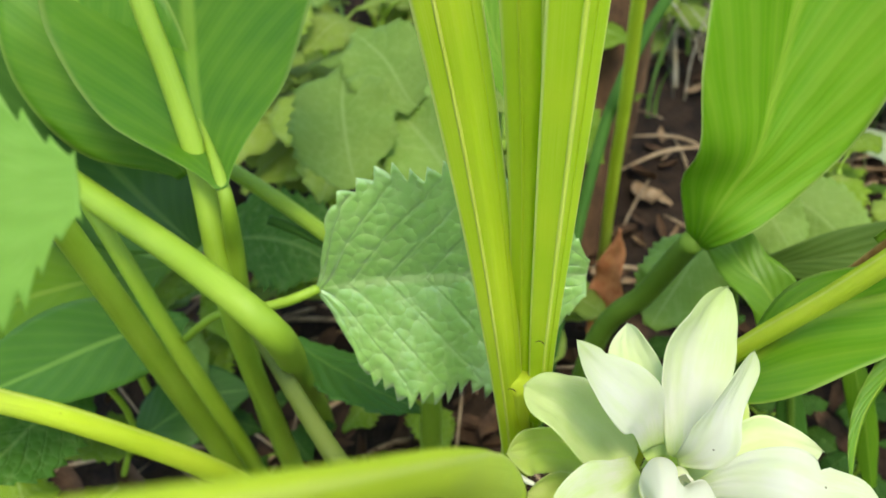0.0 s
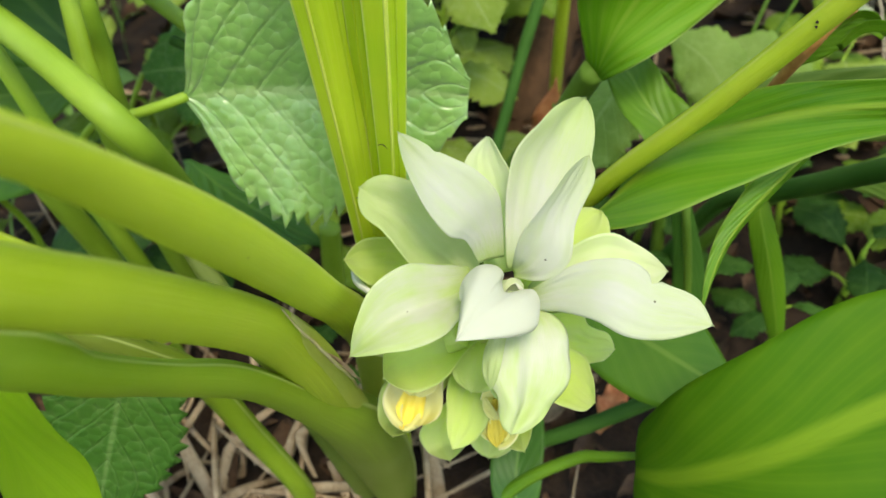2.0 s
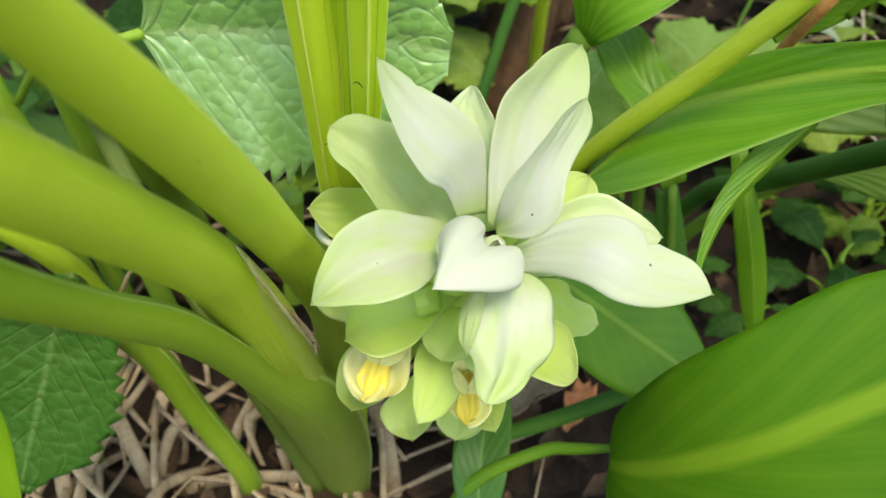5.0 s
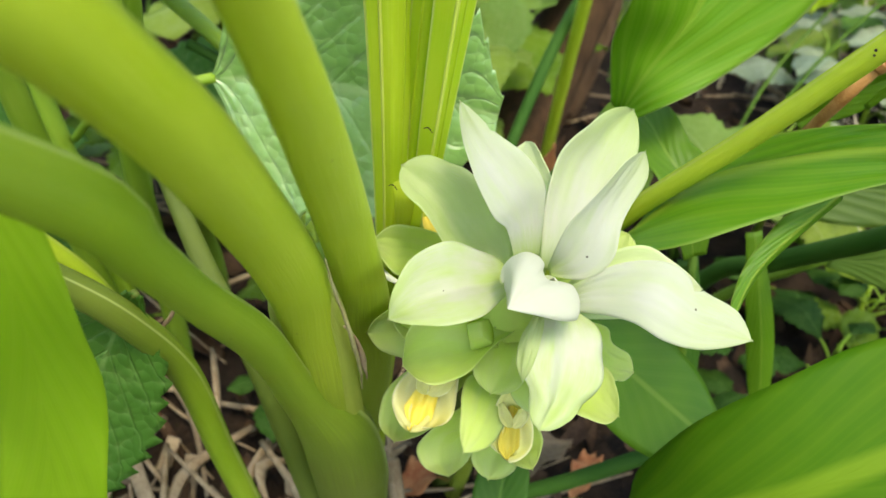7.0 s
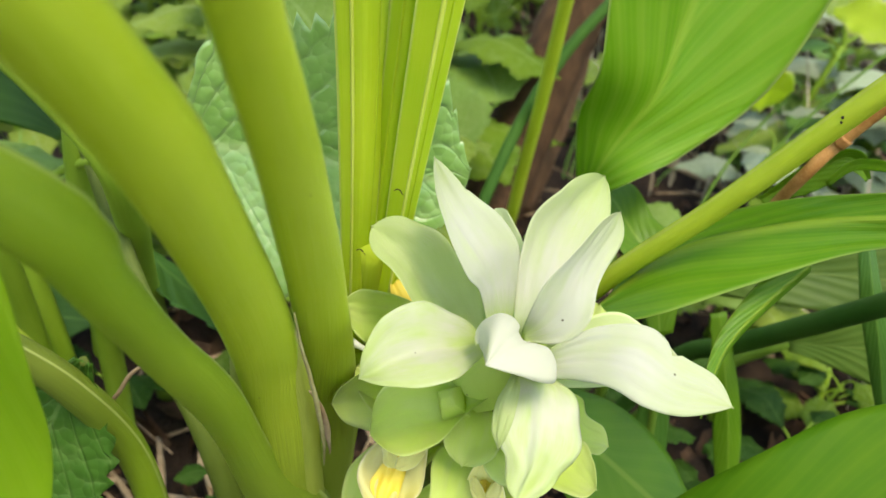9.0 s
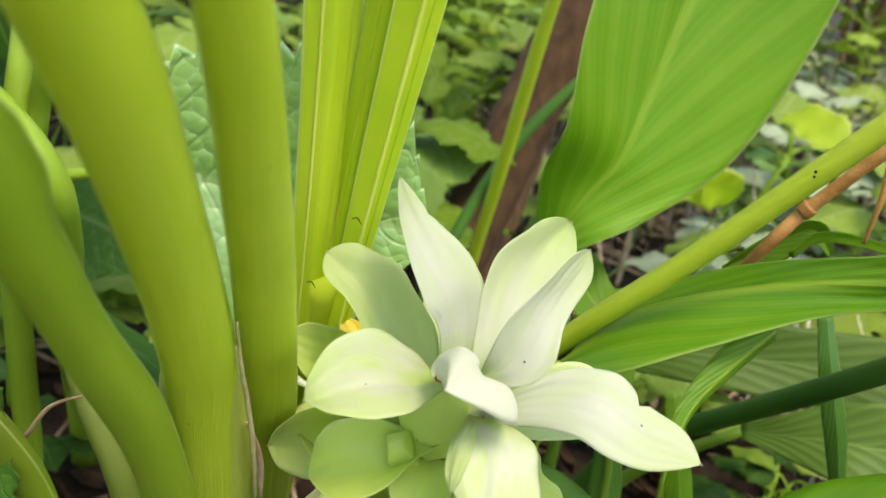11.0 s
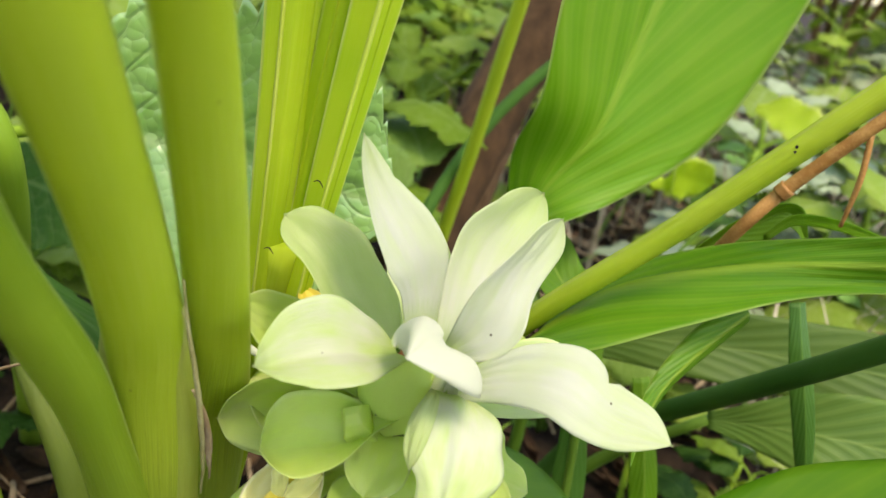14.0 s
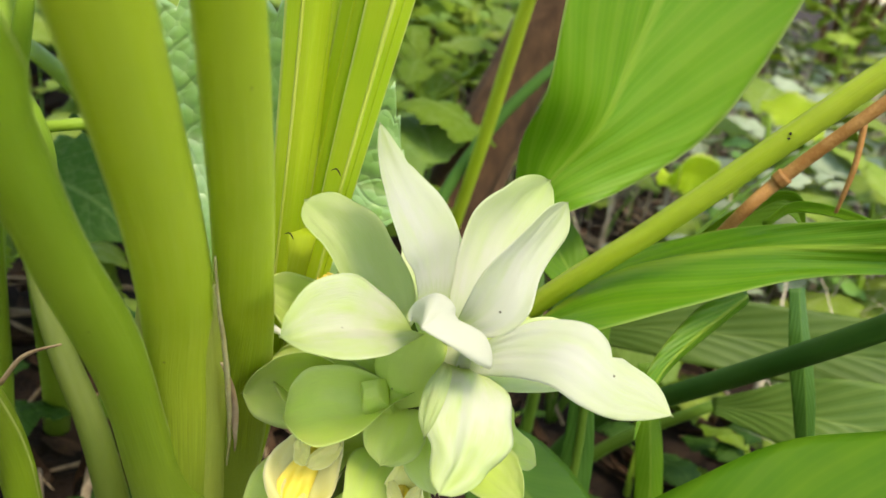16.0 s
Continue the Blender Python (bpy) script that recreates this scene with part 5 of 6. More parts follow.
def front_leaf():
    p = thing("turmeric_plant", (0, 0, 0), "low turmeric plant with a broad leaf in front", "plant")
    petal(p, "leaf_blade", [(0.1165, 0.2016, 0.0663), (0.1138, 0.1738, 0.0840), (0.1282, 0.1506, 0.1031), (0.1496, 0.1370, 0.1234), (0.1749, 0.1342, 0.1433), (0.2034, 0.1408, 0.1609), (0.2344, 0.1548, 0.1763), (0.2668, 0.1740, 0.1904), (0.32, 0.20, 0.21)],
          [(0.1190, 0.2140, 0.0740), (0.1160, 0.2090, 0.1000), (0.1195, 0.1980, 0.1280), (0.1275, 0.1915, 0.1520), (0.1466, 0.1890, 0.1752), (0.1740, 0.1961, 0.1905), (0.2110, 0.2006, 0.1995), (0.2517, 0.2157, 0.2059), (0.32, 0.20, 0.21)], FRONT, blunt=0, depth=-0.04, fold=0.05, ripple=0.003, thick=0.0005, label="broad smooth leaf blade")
    tube("petiole", [(0.1230, 0.2080, 0.0850), (0.1180, 0.2085, 0.0810), (0.1030, 0.2150, 0.0700), (0.0925, 0.2185, 0.0635), (0.0690, 0.2150, 0.0500), (0.0550, 0.2100, 0.0320), (0.0400, 0.2150, -0.0450)], (0.0015, 0.0026, 0.0030, 0.0033, 0.0035, 0.0038, 0.004), GREEN_DEEP, p, ns=50)


front_leaf()


def under_leaves():
    p = thing("turmeric_plant", (0, 0, 0), "low green leaves in the shade of the flower", "plant")
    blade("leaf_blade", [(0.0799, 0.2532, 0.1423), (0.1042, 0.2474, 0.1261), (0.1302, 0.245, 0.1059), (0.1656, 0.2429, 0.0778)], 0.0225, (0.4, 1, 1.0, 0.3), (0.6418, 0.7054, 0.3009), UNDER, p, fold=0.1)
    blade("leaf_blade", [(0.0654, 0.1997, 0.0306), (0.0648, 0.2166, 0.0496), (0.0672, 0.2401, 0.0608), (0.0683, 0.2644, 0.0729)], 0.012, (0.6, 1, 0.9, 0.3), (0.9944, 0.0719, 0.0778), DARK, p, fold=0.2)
    blade("leaf_blade", [(0.1782, 0.3332, 0.1404), (0.186, 0.3248, 0.1138), (0.1969, 0.3214, 0.0775), (0.2129, 0.3247, 0.0174)], 0.0068, (0.6, 1, 1, 0.5), (0.9944, 0.0719, 0.0778), GREEN_DEEP, p, "narrow upright leaf", fold=0.3)
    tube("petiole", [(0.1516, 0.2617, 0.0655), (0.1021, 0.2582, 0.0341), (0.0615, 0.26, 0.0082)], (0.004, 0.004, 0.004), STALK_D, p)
    tube("petiole", [(0.1478, 0.2397, 0.0711), (0.1613, 0.2596, 0.0025)], (0.003, 0.003), STALK_G, p)


under_leaves()


def dark_stalk():
    p = thing("dark_stalk_herb", (0, 0, 0), "dark green smooth stalk leaning among low herbs", "plant")
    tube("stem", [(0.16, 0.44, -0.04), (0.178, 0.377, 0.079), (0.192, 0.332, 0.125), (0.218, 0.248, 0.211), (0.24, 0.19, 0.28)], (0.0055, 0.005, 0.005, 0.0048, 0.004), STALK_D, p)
    blade("leaf_blade", [(0.2177, 0.3033, 0.2034), (0.2238, 0.2945, 0.1825), (0.2367, 0.2924, 0.1528), (0.2536, 0.298, 0.116)], 0.0052, (0.7, 1, 0.9, 0.5), (0.9944, 0.0719, 0.0778), DARK, p, fold=0.4)


dark_stalk()


def orange_stalk():
    p = thing("dry_vine", (0, 0, 0), "thin orange-brown vine stem with nodes and a tendril", "plant")
    tube("stem", [(0.1665, 0.3128, 0.1869), (0.1715, 0.2819, 0.2332), (0.1806, 0.2778, 0.2529), (0.1949, 0.2662, 0.2821), (0.2081, 0.258, 0.306)], (0.0018, 0.0022, 0.0026, 0.0024, 0.0024), ORANGE, p, ns=40)
    tube("node", [(0.1795, 0.2779, 0.2513), (0.1813, 0.2769, 0.2548)], (0.0032, 0.0034), ORANGE, p, ns=4)
    blade("thin_leaf", [(0.1860, 0.2880, 0.2310), (0.1925, 0.2855, 0.2410), (0.2010, 0.2740, 0.2460), (0.2120, 0.2620, 0.2470), (0.2250, 0.2500, 0.2440)], 0.0022, (0.6, 1, 0.9, 0.7, 0.05), (0.2, -0.5, -0.8), GREEN, p, "thin arching green leaf", fold=0.3, ns=24, nw=6)
    tube("tendril", [(0.1961, 0.2658, 0.2814), (0.1983, 0.2648, 0.2655), (0.2003, 0.2682, 0.2473)], (0.0012, 0.0012, 0.0008), ORANGE, p, ns=14, nr=6)
    blade("curled_leaf", [(0.1643, 0.2933, 0.219), (0.1797, 0.2917, 0.233), (0.1911, 0.289, 0.2427), (0.2019, 0.2899, 0.2341)], 0.006, (0.3, 1, 0.9, 0.2), (0.3669, 0.0408, -0.9294), GREEN_DEEP, p, fold=0.5)


orange_stalk()


def right_undergrowth():
    p = thing("ribbed_leaf_plant", (0, 0, 0), "low plant with pale ribbed leaves behind the dark stalk", "plant")
    blade("leaf_blade", [(0.150, 0.420, 0.105), (0.200, 0.395, 0.132), (0.264, 0.382, 0.143), (0.330, 0.368, 0.150), (0.40, 0.35, 0.150)], 0.020, (0.15, 0.8, 1.0, 0.95, 0.3), (0.10, -0.45, -0.90), RIBBED, p, fold=0.12, ns=40, wave=0.002)
    blade("leaf_blade", [(0.235, 0.370, 0.105), (0.270, 0.345, 0.122), (0.310, 0.335, 0.126), (0.38, 0.32, 0.125)], 0.023, (0.2, 0.9, 1.0, 0.4), (0.15, -0.50, -0.85), RIBBED, p, fold=0.12, ns=40, wave=0.002)
    tube("stem", [(0.150, 0.420, 0.105), (0.16, 0.44, 0.04), (0.165, 0.45, -0.05)], (0.003, 0.004, 0.005), STALK_S, p, ns=12, nr=8)
    tube("stem", [(0.235, 0.370, 0.105), (0.20, 0.41, 0.04), (0.175, 0.45, -0.05)], (0.003, 0.004, 0.005), STALK_S, p, ns=12, nr=8)
    q = thing("upright_leaf_plant", (0, 0, 0), "narrow upright green leaves standing in the shade", "plant")
    blade("leaf_blade", [(0.1405, 0.301, 0.1426), (0.1474, 0.2981, 0.1111), (0.1511, 0.2948, 0.0804), (0.155, 0.287, 0.03), (0.155, 0.285, -0.045)], 0.0080, (0.6, 1, 1, 0.9, 0.6), (0.9944, 0.0719, 0.0778), DARK, q, fold=0.25)
    blade("leaf_blade", [(0.142, 0.300, 0.145), (0.1329, 0.3092, 0.1752), (0.122, 0.3208, 0.1871), (0.1141, 0.3396, 0.193), (0.105, 0.36, 0.19)], 0.0120, (0.5, 1, 1, 0.8, 0.1), (0.75, 0.45, 0.35), GREEN_DEEP, q, "broad folded green leaf", fold=0.25, wave=0.002)
    tube("leaf_stalk", [(0.142, 0.300, 0.145), (0.150, 0.297, 0.08), (0.155, 0.29, -0.04)], (0.002, 0.003, 0.004), STALK_S, q, ns=12, nr=8)
    r = thing("soft_leaf_herb", (0, 0, 0), "herb with pale soft rounded leaves among the litter", "plant")
    for c, half, mat in (([(0.170, 0.520, 0.105), (0.1905, 0.505, 0.0947), (0.2028, 0.4918, 0.0785), (0.21, 0.48, 0.065)], 0.022, SOFT),
                         ([(0.205, 0.525, 0.095), (0.2292, 0.5115, 0.0831), (0.2474, 0.4958, 0.0682), (0.26, 0.485, 0.055)], 0.026, SOFT),
                         ([(0.125, 0.39, 0.160), (0.1116, 0.3773, 0.1456), (0.099, 0.368, 0.130), (0.0889, 0.3598, 0.118)], 0.022, SOFT),
                         ([(0.37, 0.634, 0.211), (0.36, 0.645, 0.219), (0.345, 0.66, 0.2237), (0.33, 0.67, 0.222)], 0.020, SHOOT_G),
                         ([(0.330, 0.70, 0.145), (0.310, 0.69, 0.150), (0.285, 0.68, 0.150), (0.27, 0.675, 0.14)], 0.020, SHOOT_G)):
        leaf = blade("leaf", c, half, (0.2, 0.9, 1.0, 0.85, 0.2), (0.8, 0.2, 0.45), mat, r, fold=0.15, teeth=12, tooth=0.07, ns=48, nw=10, wave=0.002)
        tube("leaf_stalk", [c[0], V(c[0]).lerp(V(0.21, 0.56, -0.03), 0.5) + V(0, 0.02, 0.02), (0.21, 0.56, -0.045)], (0.0012, 0.0015, 0.002), STALK_S, leaf, ns=10, nr=6)


right_undergrowth()


def broad_herb():
    p = thing("broad_leaf_herb", (0, 0, 0), "herb with large soft green leaves behind the shoot", "plant")
    for c, half in (([(-0.080, 0.490, 0.140), (-0.0857, 0.504, 0.1496), (-0.091, 0.540, 0.175), (-0.0899, 0.575, 0.190)], 0.034),
                    ([(-0.0150, 0.495, 0.130), (-0.0223, 0.5057, 0.1393), (-0.042, 0.530, 0.158), (-0.060, 0.548, 0.168)], 0.032),
                    ([(-0.040, 0.540, 0.170), (-0.0469, 0.5461, 0.1756), (-0.062, 0.572, 0.192), (-0.0850, 0.602, 0.2017)], 0.030),
                    ([(0.050, 0.600, 0.095), (0.040, 0.620, 0.110), (0.020, 0.640, 0.118), (0.000, 0.655, 0.115)], 0.036),
                    ([(0.085, 0.690, 0.110), (0.075, 0.715, 0.125), (0.060, 0.745, 0.130), (0.045, 0.775, 0.122)], 0.040),
                    ([(0.020, 0.700, 0.120), (0.010, 0.730, 0.135), (0.000, 0.765, 0.140), (-0.010, 0.80, 0.130)], 0.040)):
        leaf = blade("leaf", c, half, (0.3, 0.95, 1.05, 0.85, 0.15), (0.85, 0.35, 0.25), SOFT, p, fold=0.18, teeth=14, tooth=0.06, ns=56, nw=14, wave=0.003, quilt=0.0008)
        tube("leaf_stalk", [c[0], V(c[0]).lerp(V(-0.02, 0.60, -0.03), 0.5) + V(0, 0, 0.03), (-0.02, 0.60, -0.045)], (0.0014, 0.0018, 0.0022), STALK_S, leaf, ns=10, nr=6)


broad_herb()


def shade_herbs():
    """Low dark herbs that cover the soil; the flower's shade is in their colour."""
    rnd = random.Random(44)
    proto = weed("shade_weed", "low green herb with deep shade put into its leaf colour", 0.045, 5, 0.036, SHADE, 18, teeth=9)
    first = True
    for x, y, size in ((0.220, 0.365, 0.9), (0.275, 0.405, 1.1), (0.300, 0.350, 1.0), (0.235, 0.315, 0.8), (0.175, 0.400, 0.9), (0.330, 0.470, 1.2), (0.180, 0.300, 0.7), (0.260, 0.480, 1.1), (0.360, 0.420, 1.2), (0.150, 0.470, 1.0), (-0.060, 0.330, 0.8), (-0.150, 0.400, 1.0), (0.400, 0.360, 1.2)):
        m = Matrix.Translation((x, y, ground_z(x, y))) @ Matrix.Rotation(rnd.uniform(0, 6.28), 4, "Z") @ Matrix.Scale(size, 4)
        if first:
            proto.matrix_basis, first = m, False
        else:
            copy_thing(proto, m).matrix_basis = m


def slim_stalk():
    p = thing("slim_stalk_plant", (0, 0, 0), "slim bright green stalk rising in front of the trunk", "plant")
    tube("stem", [(0.096, 0.603, -0.045), (0.097, 0.581, 0.03), (0.099, 0.557, 0.109), (0.1015, 0.537, 0.174), (0.104, 0.504, 0.284), (0.11, 0.49, 0.34)], (0.0046, 0.0046, 0.0046, 0.0046, 0.0046, 0.0035), STALK, p)
    blade("leaf_blade", [(0.104, 0.504, 0.284), (0.115, 0.50, 0.32), (0.13, 0.49, 0.37), (0.16, 0.48, 0.43)], 0.02, (0.1, 0.7, 1, 0.3), (1, 0.2, -0.2), GREEN_DEEP, p, fold=0.3)


slim_stalk()


def leaning_stalk():
    p = thing("leaning_stalk_plant", (0, 0, 0), "green stalk leaning across the brown trunk", "plant")
    tube("stem", [(0.02, 0.40, -0.05), (0.0747, 0.5229, 0.1085), (0.1120, 0.5700, 0.1850), (0.1650, 0.6050, 0.2500), (0.21, 0.63, 0.31)], (0.004, 0.0038, 0.0042, 0.004, 0.0025), STALK_D, p, ns=30)
    blade("leaf_blade", [(0.1500, 0.5960, 0.2330), (0.165, 0.585, 0.235), (0.185, 0.575, 0.225), (0.20, 0.57, 0.205)], 0.014, (0.2, 1, 0.9, 0.1), (0.3, 0.6, 0.7), SOFT, p, fold=0.2, ns=20, nw=8)


leaning_stalk()


def saplings():
    s = thing("sapling", (0, 0, 0), "forked brown sapling trunk with rough bark", "tree")
    tube("trunk", [(0.055, 0.578, -0.121), (0.066, 0.611, -0.070), (0.084, 0.673, 0.002), (0.111, 0.728, 0.065), (0.142, 0.774, 0.159), (0.176, 0.807, 0.260), (0.223, 0.852, 0.417), (0.268, 0.886, 0.641)], (0.033, 0.031, 0.029, 0.029, 0.030, 0.030, 0.027, 0.022), BARK_D, s, rough=0.003, ns=70, nr=18)
    tube("branch", [(0.081, 0.786, -0.156), (0.101, 0.800, -0.075), (0.129, 0.800, 0.000), (0.149, 0.827, 0.094), (0.167, 0.856, 0.192), (0.193, 0.894, 0.323), (0.240, 0.935, 0.573)], (0.026, 0.026, 0.026, 0.026, 0.025, 0.023, 0.018), BARK, s, "lighter brown fork", rough=0.003, ns=60, nr=16)
    # unseen crown high over the flower, added to dapple the sunlight
    rnd = random.Random(31)
    leaf_cloud("crown", (0.35, 0.35, 1.75), (0.9, 0.8, 0.35), 260, 0.10, GREEN_DEEP, s, rnd)


saplings()


# ---------- background herbs ----------
def weed(name, label, height, n, size, leaf_mat, seed, spread=0.5, teeth=0, shape=(0.1, 0.75, 1.0, 0.8, 0.08)):
    """A small herb: a leaning stem with leaves in a loose spiral."""
    rnd = random.Random(seed)
    p = thing(name, (0, 0, 0), label, "plant", "background herbs")
    lean = V(rnd.uniform(-0.2, 0.2), rnd.uniform(-0.2, 0.2), 1) * height
    tube("stem", [(0, 0, -0.02), lean * 0.5 + V(rnd.uniform(-0.01, 0.01), 0, 0), lean], (0.003, 0.0025, 0.0015), STALK_G, p, ns=10, nr=8)
    for k in range(n):
        h = (k + 1) / n
        g = k * 2.4 + rnd.uniform(-0.4, 0.4)
        out = V(math.cos(g), math.sin(g), 0)
        b = lean * (0.25 + 0.75 * h)
        sz = size * rnd.uniform(0.7, 1.15) * (1.15 - 0.4 * h)
        rise = rnd.uniform(0.0, 0.5) * spread
        q1 = b + out * sz * 0.3 + V(0, 0, sz * 0.25)
        q2 = b + out * sz * 0.85 + V(0, 0, sz * (0.25 + rise))
        q3 = b + out * sz * 1.4 + V(0, 0, sz * (0.05 + rise))
        leaf = blade("leaf", [q1, q1.lerp(q2, 0.5) + V(0, 0, sz * 0.05), q2, q3], sz * 0.36, shape, (-out.y, out.x, rnd.uniform(-0.3, 0.3)), leaf_mat, p, fold=rnd.uniform(0.05, 0.3), ns=18 if not teeth else 40, nw=8, teeth=teeth, tooth=0.12, wave=sz * 0.03, quilt=sz * 0.012)
        tube("leaf_stalk", [b, b.lerp(q1, 0.5) + V(0, 0, sz * 0.04), q1], (0.0012, 0.001, 0.0008), STALK_G, leaf, ns=5, nr=5)
    return p


def herbs():
    rnd = random.Random(7)
    protos = [
        weed("toothed_weed", "low herb with soft toothed green leaves", 0.09, 7, 0.055, WEED, 11, teeth=12),
        weed("round_leaf_weed", "low herb with rounded pale green leaves", 0.07, 7, 0.05, WEED_P, 12, shape=(0.3, 0.9, 1.05, 0.95, 0.3)),
        weed("broad_leaf_weed", "herb with broad fresh green leaves", 0.12, 8, 0.060, SOFT, 13),
        weed("small_weed", "small herb with narrow green leaves", 0.10, 10, 0.035, GRASS, 14),
        weed("pale_weed", "herb with pale sunlit leaves", 0.12, 9, 0.05, WEED_P, 15, teeth=9),
        weed("sage_weed", "herb with dusty grey-green leaves", 0.11, 8, 0.055, SAGE, 16, teeth=9, shape=(0.2, 0.85, 1.0, 0.7, 0.05)),
        weed("long_leaf_weed", "herb with long arching green leaves", 0.10, 7, 0.065, WEED, 17, spread=1.2, shape=(0.15, 0.6, 0.7, 0.45, 0.02)),
    ]
    # (x, y, turn, size, kind)
    fixed = [(-0.10, 0.52, 0.3, 1.3, 1), (-0.02, 0.56, 1.2, 1.3, 4), (-0.19, 0.50, 2.0, 1.2, 0), (0.01, 0.66, 2.2, 1.2, 1), (-0.26, 0.47, 0.9, 1.2, 2),
             (0.04, 0.50, 4.0, 0.9, 1), (0.27, 0.56, 0.5, 0.9, 4), (0.40, 0.52, 3.0, 0.9, 1), (0.32, 0.45, 3.0, 0.7, 0), (0.37, 0.40, 1.0, 0.8, 0), (0.28, 0.60, 5.0, 1.1, 0), (0.50, 0.56, 1.0, 0.9, 3),
             (-0.30, 0.36, 4.2, 1.1, 0), (-0.33, 0.26, 1.4, 1.0, 1), (-0.06, 0.44, 5.2, 0.8, 0)]
    used = set()
    spots = list(fixed)
    while len(spots) < 280:
        y = 0.70 + 2.9 * rnd.random() ** 1.3
        x = rnd.uniform(-0.42, 0.85) * (0.45 + y)
        if y < 1.0 and 0.02 < x < 0.34:
            continue
        spots.append((x, y, rnd.uniform(0, 6.28), rnd.uniform(0.9, 1.7) * (1 + 0.2 * y), rnd.choice((5, 5, 5, 4, 3, 4) if x > 0.12 + 0.22 * y else (0, 1, 2, 2, 6, 4, 1, 4))))
    for x, y, turn, size, kind in spots:
        m = Matrix.Translation((x, y, ground_z(x, y))) @ Matrix.Rotation(turn, 4, "Z") @ Matrix.Scale(size, 4)
        if kind in used:
            ob = copy_thing(protos[kind], m)
            ob.matrix_basis = m
        else:
            used.add(kind)
            protos[kind].matrix_basis = m


herbs()
shade_herbs()


def far_shrubs():
    """Loose shrubs that close the view behind the herbs."""
    rnd = random.Random(21)
    for k in range(16):
        x, y = -2.6 + 0.72 * k + rnd.uniform(-0.2, 0.2), 3.6 + rnd.uniform(-0.4, 0.6)
        if k >= 9:               # a second row closes the gaps
            x, y = 0.1 + 0.42 * (k - 9) + rnd.uniform(-0.1, 0.1), 2.5 + rnd.uniform(-0.3, 0.3)
        p = thing("shrub", (0, 0, 0), "leafy green shrub far behind the flower", "shrub", "far shrubs")
        for j in range(5):
            g = rnd.uniform(0, 6.28)
            tube("branch", [(x, y, GROUND - 0.02), (x + 0.15 * math.cos(g), y + 0.15 * math.sin(g), 0.5), (x + 0.4 * math.cos(g), y + 0.4 * math.sin(g), 1.1)], (0.015, 0.01, 0.005), BARK, p, ns=8, nr=6)
        leaf_cloud("crown", (x, y, 0.75), (0.55, 0.45, 0.8), 420, 0.09, (WEED, WEED_P, SOFT)[k % 3], p, rnd)


far_shrubs()


# ---------- litter on the ground ----------
def straw():
    rnd = random.Random(3)
    label = "dry pale brown straw stalk lying on the soil"
    big = [[(-0.0996, 0.2492, -0.0554), (-0.0897, 0.2493, -0.0333), (-0.0675, 0.2521, -0.0238), (-0.0353, 0.2493, -0.0136), (-0.0093, 0.2475, -0.0095)],
           [(-0.1262, 0.272, 0.0167), (-0.1158, 0.26, -0.0049), (-0.1032, 0.2474, -0.0422), (-0.0984, 0.2387, -0.0672)],
           [(-0.0973, 0.2875, -0.0126), (-0.0969, 0.2685, -0.0339), (-0.0973, 0.2431, -0.0624)],
           [(-0.1448, 0.2427, -0.0002), (-0.1428, 0.2341, -0.0175), (-0.1389, 0.2233, -0.0372)],
           [(0.0127, 0.2764, 0.0142), (0.0185, 0.264, -0.0076), (0.0232, 0.2491, -0.0321)],
           [(-0.1139, 0.3057, -0.0213), (-0.1214, 0.2832, -0.0462), (-0.1254, 0.2551, -0.0624)]]
    for c in big:
        tagged(tube("dry_straw", c, (0.0042, 0.0046, 0.0042), STRAW, flat=0.45, ns=20, nr=8), label, "straw", "dry straw on the soil")
    meshes = []
    for k in range(6):
        ln = rnd.uniform(0.05, 0.11)
        ob = tube("dry_straw", [(-ln, 0, 0), (0, rnd.uniform(-0.01, 0.01), 0.006), (ln, rnd.uniform(-0.01, 0.01), 0)], (0.0012, 0.0022, 0.0014), STRAW, flat=0.5, ns=8, nr=6)
        meshes.append(tagged(ob, label, "straw", "dry straw on the soil"))
    for k in range(210):
        if k >= 150:
            x, y = rnd.uniform(0.15, 0.75), rnd.uniform(0.6, 1.25)
        elif k < 110:
            x, y = rnd.uniform(-0.33, 0.30), rnd.uniform(0.12, 0.62)
        else:
            x, y = rnd.uniform(-0.5, 0.9), rnd.uniform(0.5, 1.5)
        src = meshes[k % 6]
        if 6 <= k < 150 and 0.05 < x < 0.34 and 0.2 < y < 0.66:
            continue
        m = Matrix.Translation((x, y, ground_z(x, y) + rnd.uniform(0.003, 0.014))) @ Euler((rnd.uniform(-0.1, 0.1), rnd.uniform(-0.15, 0.15), rnd.uniform(0, 6.28))).to_matrix().to_4x4()
        if k < 6:
            src.matrix_basis = m
        else:
            copy_thing(src, m)
    for k in range(34):          # thick mat of straw in front of the stem, mostly pointing away
        x, y = rnd.uniform(-0.17, 0.03), rnd.uniform(0.23, 0.36)
        m = Matrix.Translation((x, y, ground_z(x, y) + rnd.uniform(0.004, 0.020))) @ Euler((rnd.uniform(-0.1, 0.1), rnd.uniform(-0.35, 0.2), rnd.gauss(1.6, 0.45))).to_matrix().to_4x4() @ Matrix.Diagonal((rnd.uniform(0.4, 0.8), 1.7, 1.5, 1.0))
        copy_thing(meshes[k % 6], m)


straw()


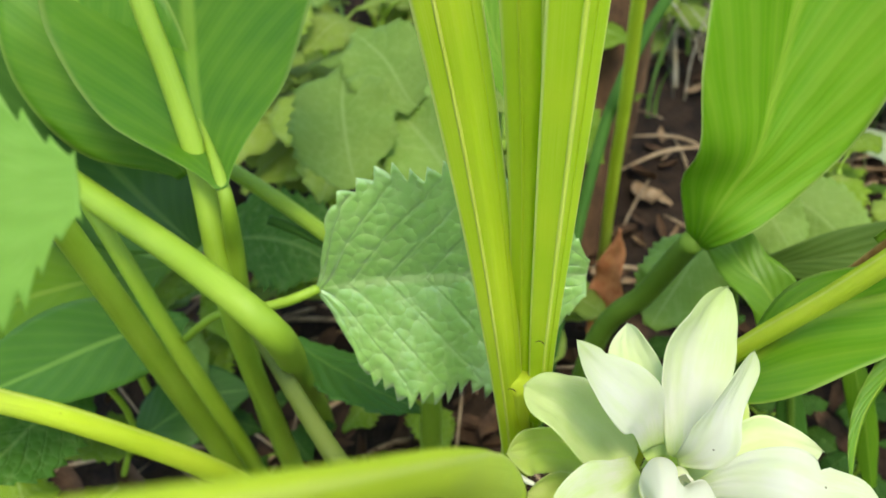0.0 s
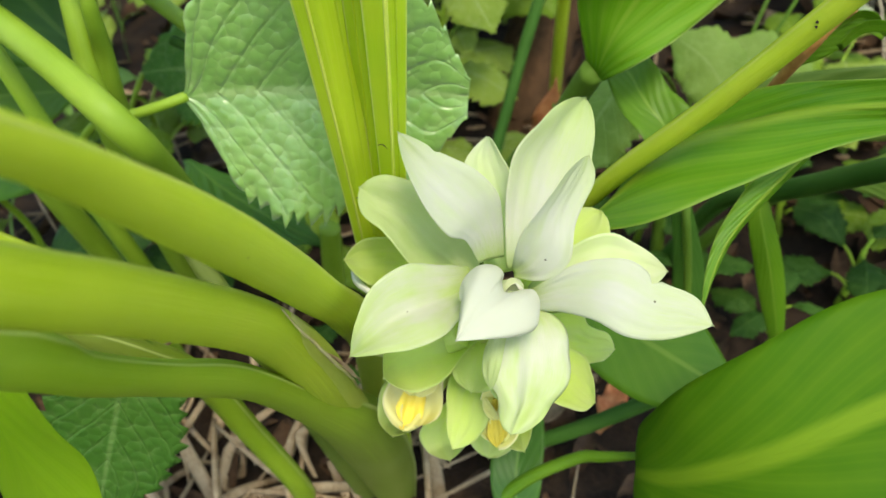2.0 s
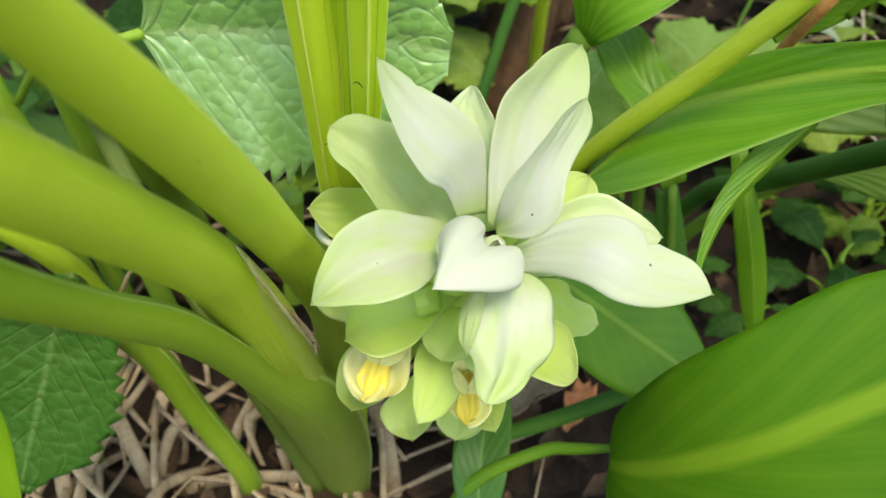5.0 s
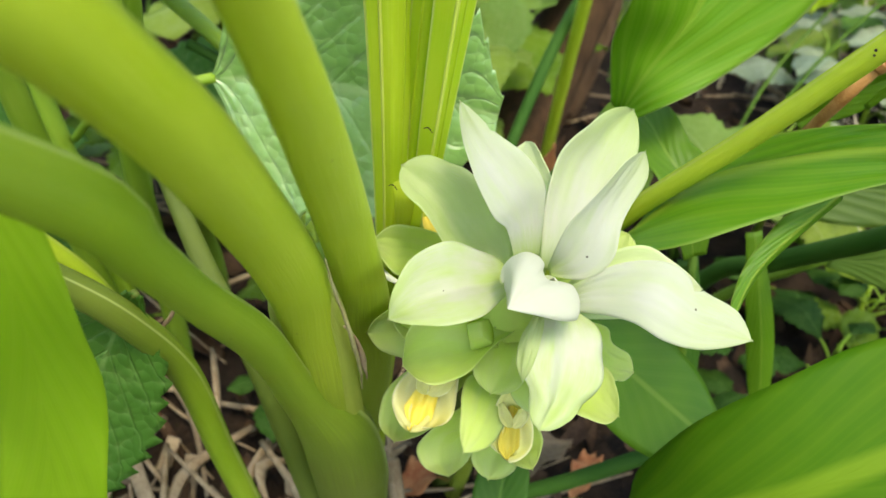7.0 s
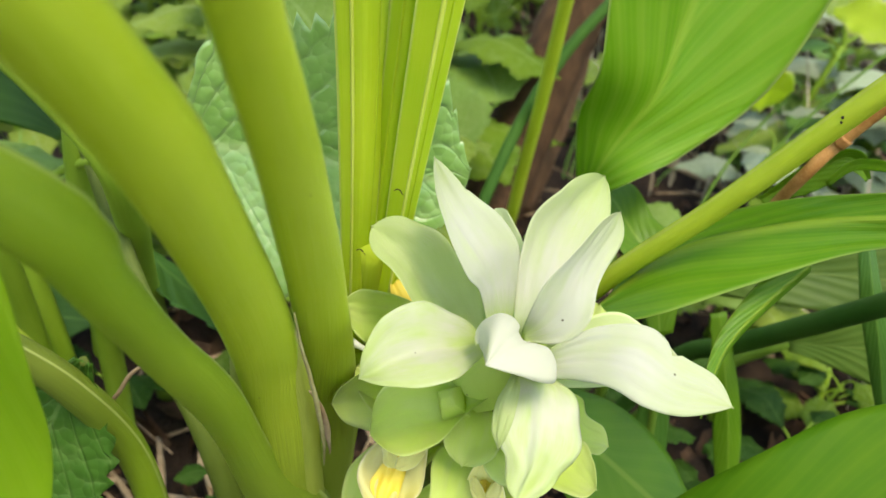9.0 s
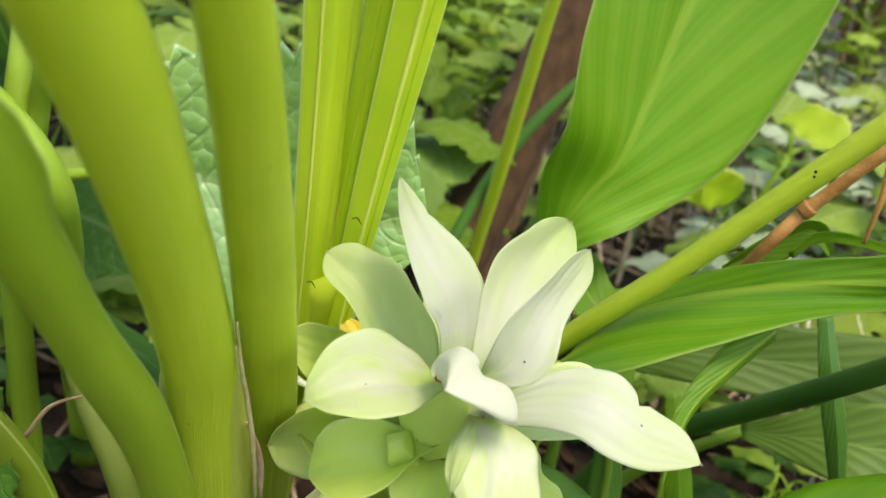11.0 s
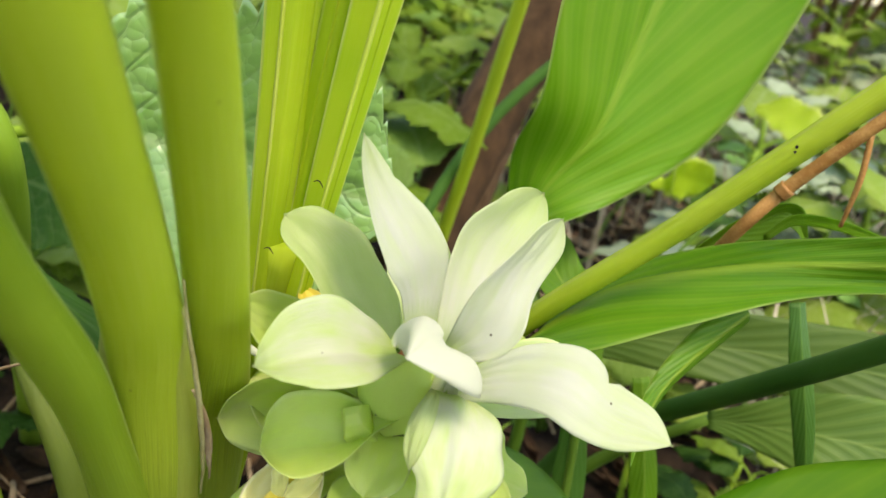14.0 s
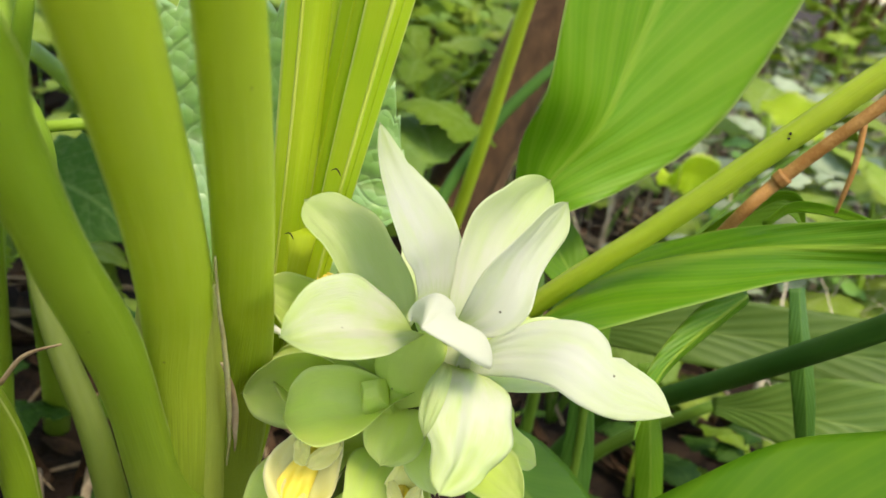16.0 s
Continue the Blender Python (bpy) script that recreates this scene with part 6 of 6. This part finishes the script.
def litter():
    """Small dead leaf scraps, too many to count."""
    rnd = random.Random(5)
    for name, mat, n, label in (("leaf_litter", LITTER, 2600, "brown dead leaf scraps covering the soil"), ("pale_litter", LITTER_P, 900, "pale grey dry leaf scraps on the soil")):
        verts, faces, uvs = [], [], []
        for _ in range(n):
            y = 0.05 + 2.2 * rnd.random() ** 1.5
            x = rnd.uniform(-0.5, 0.75) * (0.55 + y)
            sz = rnd.uniform(0.012, 0.045)
            slim = rnd.uniform(0.15, 0.6)
            if mat is LITTER_P and (y < 0.55 or (rnd.random() < 0.75 and x < 0.12 * y)):      # pale scraps gather farther off
                continue
            g = rnd.uniform(0, 6.28)
            t, a = V(math.cos(g), math.sin(g), rnd.uniform(-0.3, 0.3)), V(-math.sin(g), math.cos(g), rnd.uniform(-0.4, 0.4))
            q = V(x, y, ground_z(x, y) + rnd.uniform(0.002, 0.008))
            k = len(verts)
            bend = rnd.uniform(0.1, 0.5)
            for s in (0, 0.33, 0.67, 1):
                w = (0.25, 0.5, 0.42, 0.08)[int(s * 3 + 0.1)] * slim * rnd.uniform(0.7, 1.2)
                for u in (-1, 0, 1):
                    verts.append(tuple(q + t * (s - 0.5) * sz + a * u * w * sz + V(0, 0, bend * sz * (u * u * 0.5 + (s - 0.5) ** 2))))
                    uvs.append(((u + 1) / 2, s))
            for i in range(3):
                for j in range(2):
                    v = k + i * 3 + j
                    faces.append((v, v + 1, v + 4, v + 3))
        tagged(mesh_object(name, verts, faces, uvs, mat), label, "litter", kind="stuff")


litter()


def dead_leaves():
    """Single curled dead leaves among the straw."""
    for c, half, mat, label in (([(0.018, 0.284, -0.024), (0.027, 0.2913, -0.018), (0.039, 0.3027, -0.020), (0.05, 0.312, -0.026)], 0.013, RUST, "curled red-brown dead leaf on the soil"),
                                ([(0.072, 0.300, -0.024), (0.0849, 0.3088, -0.016), (0.098, 0.322, -0.015), (0.115, 0.338, -0.024)], 0.016, LITTER_P, "pale tan dead leaf lying below the flower"),
                                ([(0.076, 0.500, -0.020), (0.082, 0.492, 0.020), (0.088, 0.488, 0.060), (0.092, 0.486, 0.095)], 0.013, RUST, "rust-brown dry leaf leaning on the trunk"),
                                ([(0.112, 0.290, -0.018), (0.118, 0.300, -0.012), (0.124, 0.315, -0.014), (0.128, 0.328, -0.022)], 0.008, RUST, "small orange-brown dead leaf on the soil")):
        tagged(blade("dead_leaf", c, half, (0.2, 0.8, 1.0, 0.7, 0.1), (0.7, -0.6, 0.25), mat, fold=0.3, wave=0.003, crumple=0.002, ns=30, nw=10), label, "dead leaf", "dead leaves")


dead_leaves()


def grass(name, material, n, seed, label, x0, x1, tall):
    """Thin arching blades between the herbs, too many to count."""
    rnd = random.Random(seed)
    verts, faces, uvs = [], [], []
    for _ in range(n):
        y = 0.42 + 2.4 * rnd.random() ** 1.4
        x = rnd.uniform(x0, x1) * (0.5 + y)
        if y < 0.85 and -0.3 < x < 0.36:
            continue
        h, w, g = rnd.uniform(0.04, tall) * (1 + 0.3 * y), rnd.uniform(0.0012, 0.003), rnd.uniform(0, 6.28)
        o, a = V(math.cos(g), math.sin(g), 0), V(-math.sin(g), math.cos(g), 0)
        q = V(x, y, ground_z(x, y) - 0.003)
        k = len(verts)
        lean = rnd.uniform(0.2, 0.9)
        for i in range(6):
            s = i / 5
            for u in (-1, 0, 1):
                verts.append(tuple(q + V(0, 0, h * (s - 0.35 * lean * s * s)) + o * (h * lean * s * s) + a * (u * w * (1 - s ** 2)) + o * (abs(u) * w * 0.3)))
                uvs.append(((u + 1) / 2, s))
        for i in range(5):
            for j in range(2):
                v = k + i * 3 + j
                faces.append((v, v + 1, v + 4, v + 3))
    tagged(mesh_object(name, verts, faces, uvs, material), label, "grass", kind="stuff")


grass("grass", GRASS, 1300, 9, "thin green grass blades between the herbs", -0.5, 0.8, 0.12)
grass("dry_grass", DRY, 1500, 10, "pale dry grass blades among the herbs", 0.12, 0.85, 0.20)


def fibre():
    f = tube("dry_fibre", [(-0.088, 0.2286, 0.1253), (-0.0765, 0.2267, 0.1372), (-0.0679, 0.226, 0.1517), (-0.0551, 0.2229, 0.1608)], (0.0009, 0.0009, 0.0008, 0.0004), STRAW, ns=24, nr=6)
    tagged(f, "thin pale dry fibre caught between the stalks", "fibre")


fibre()
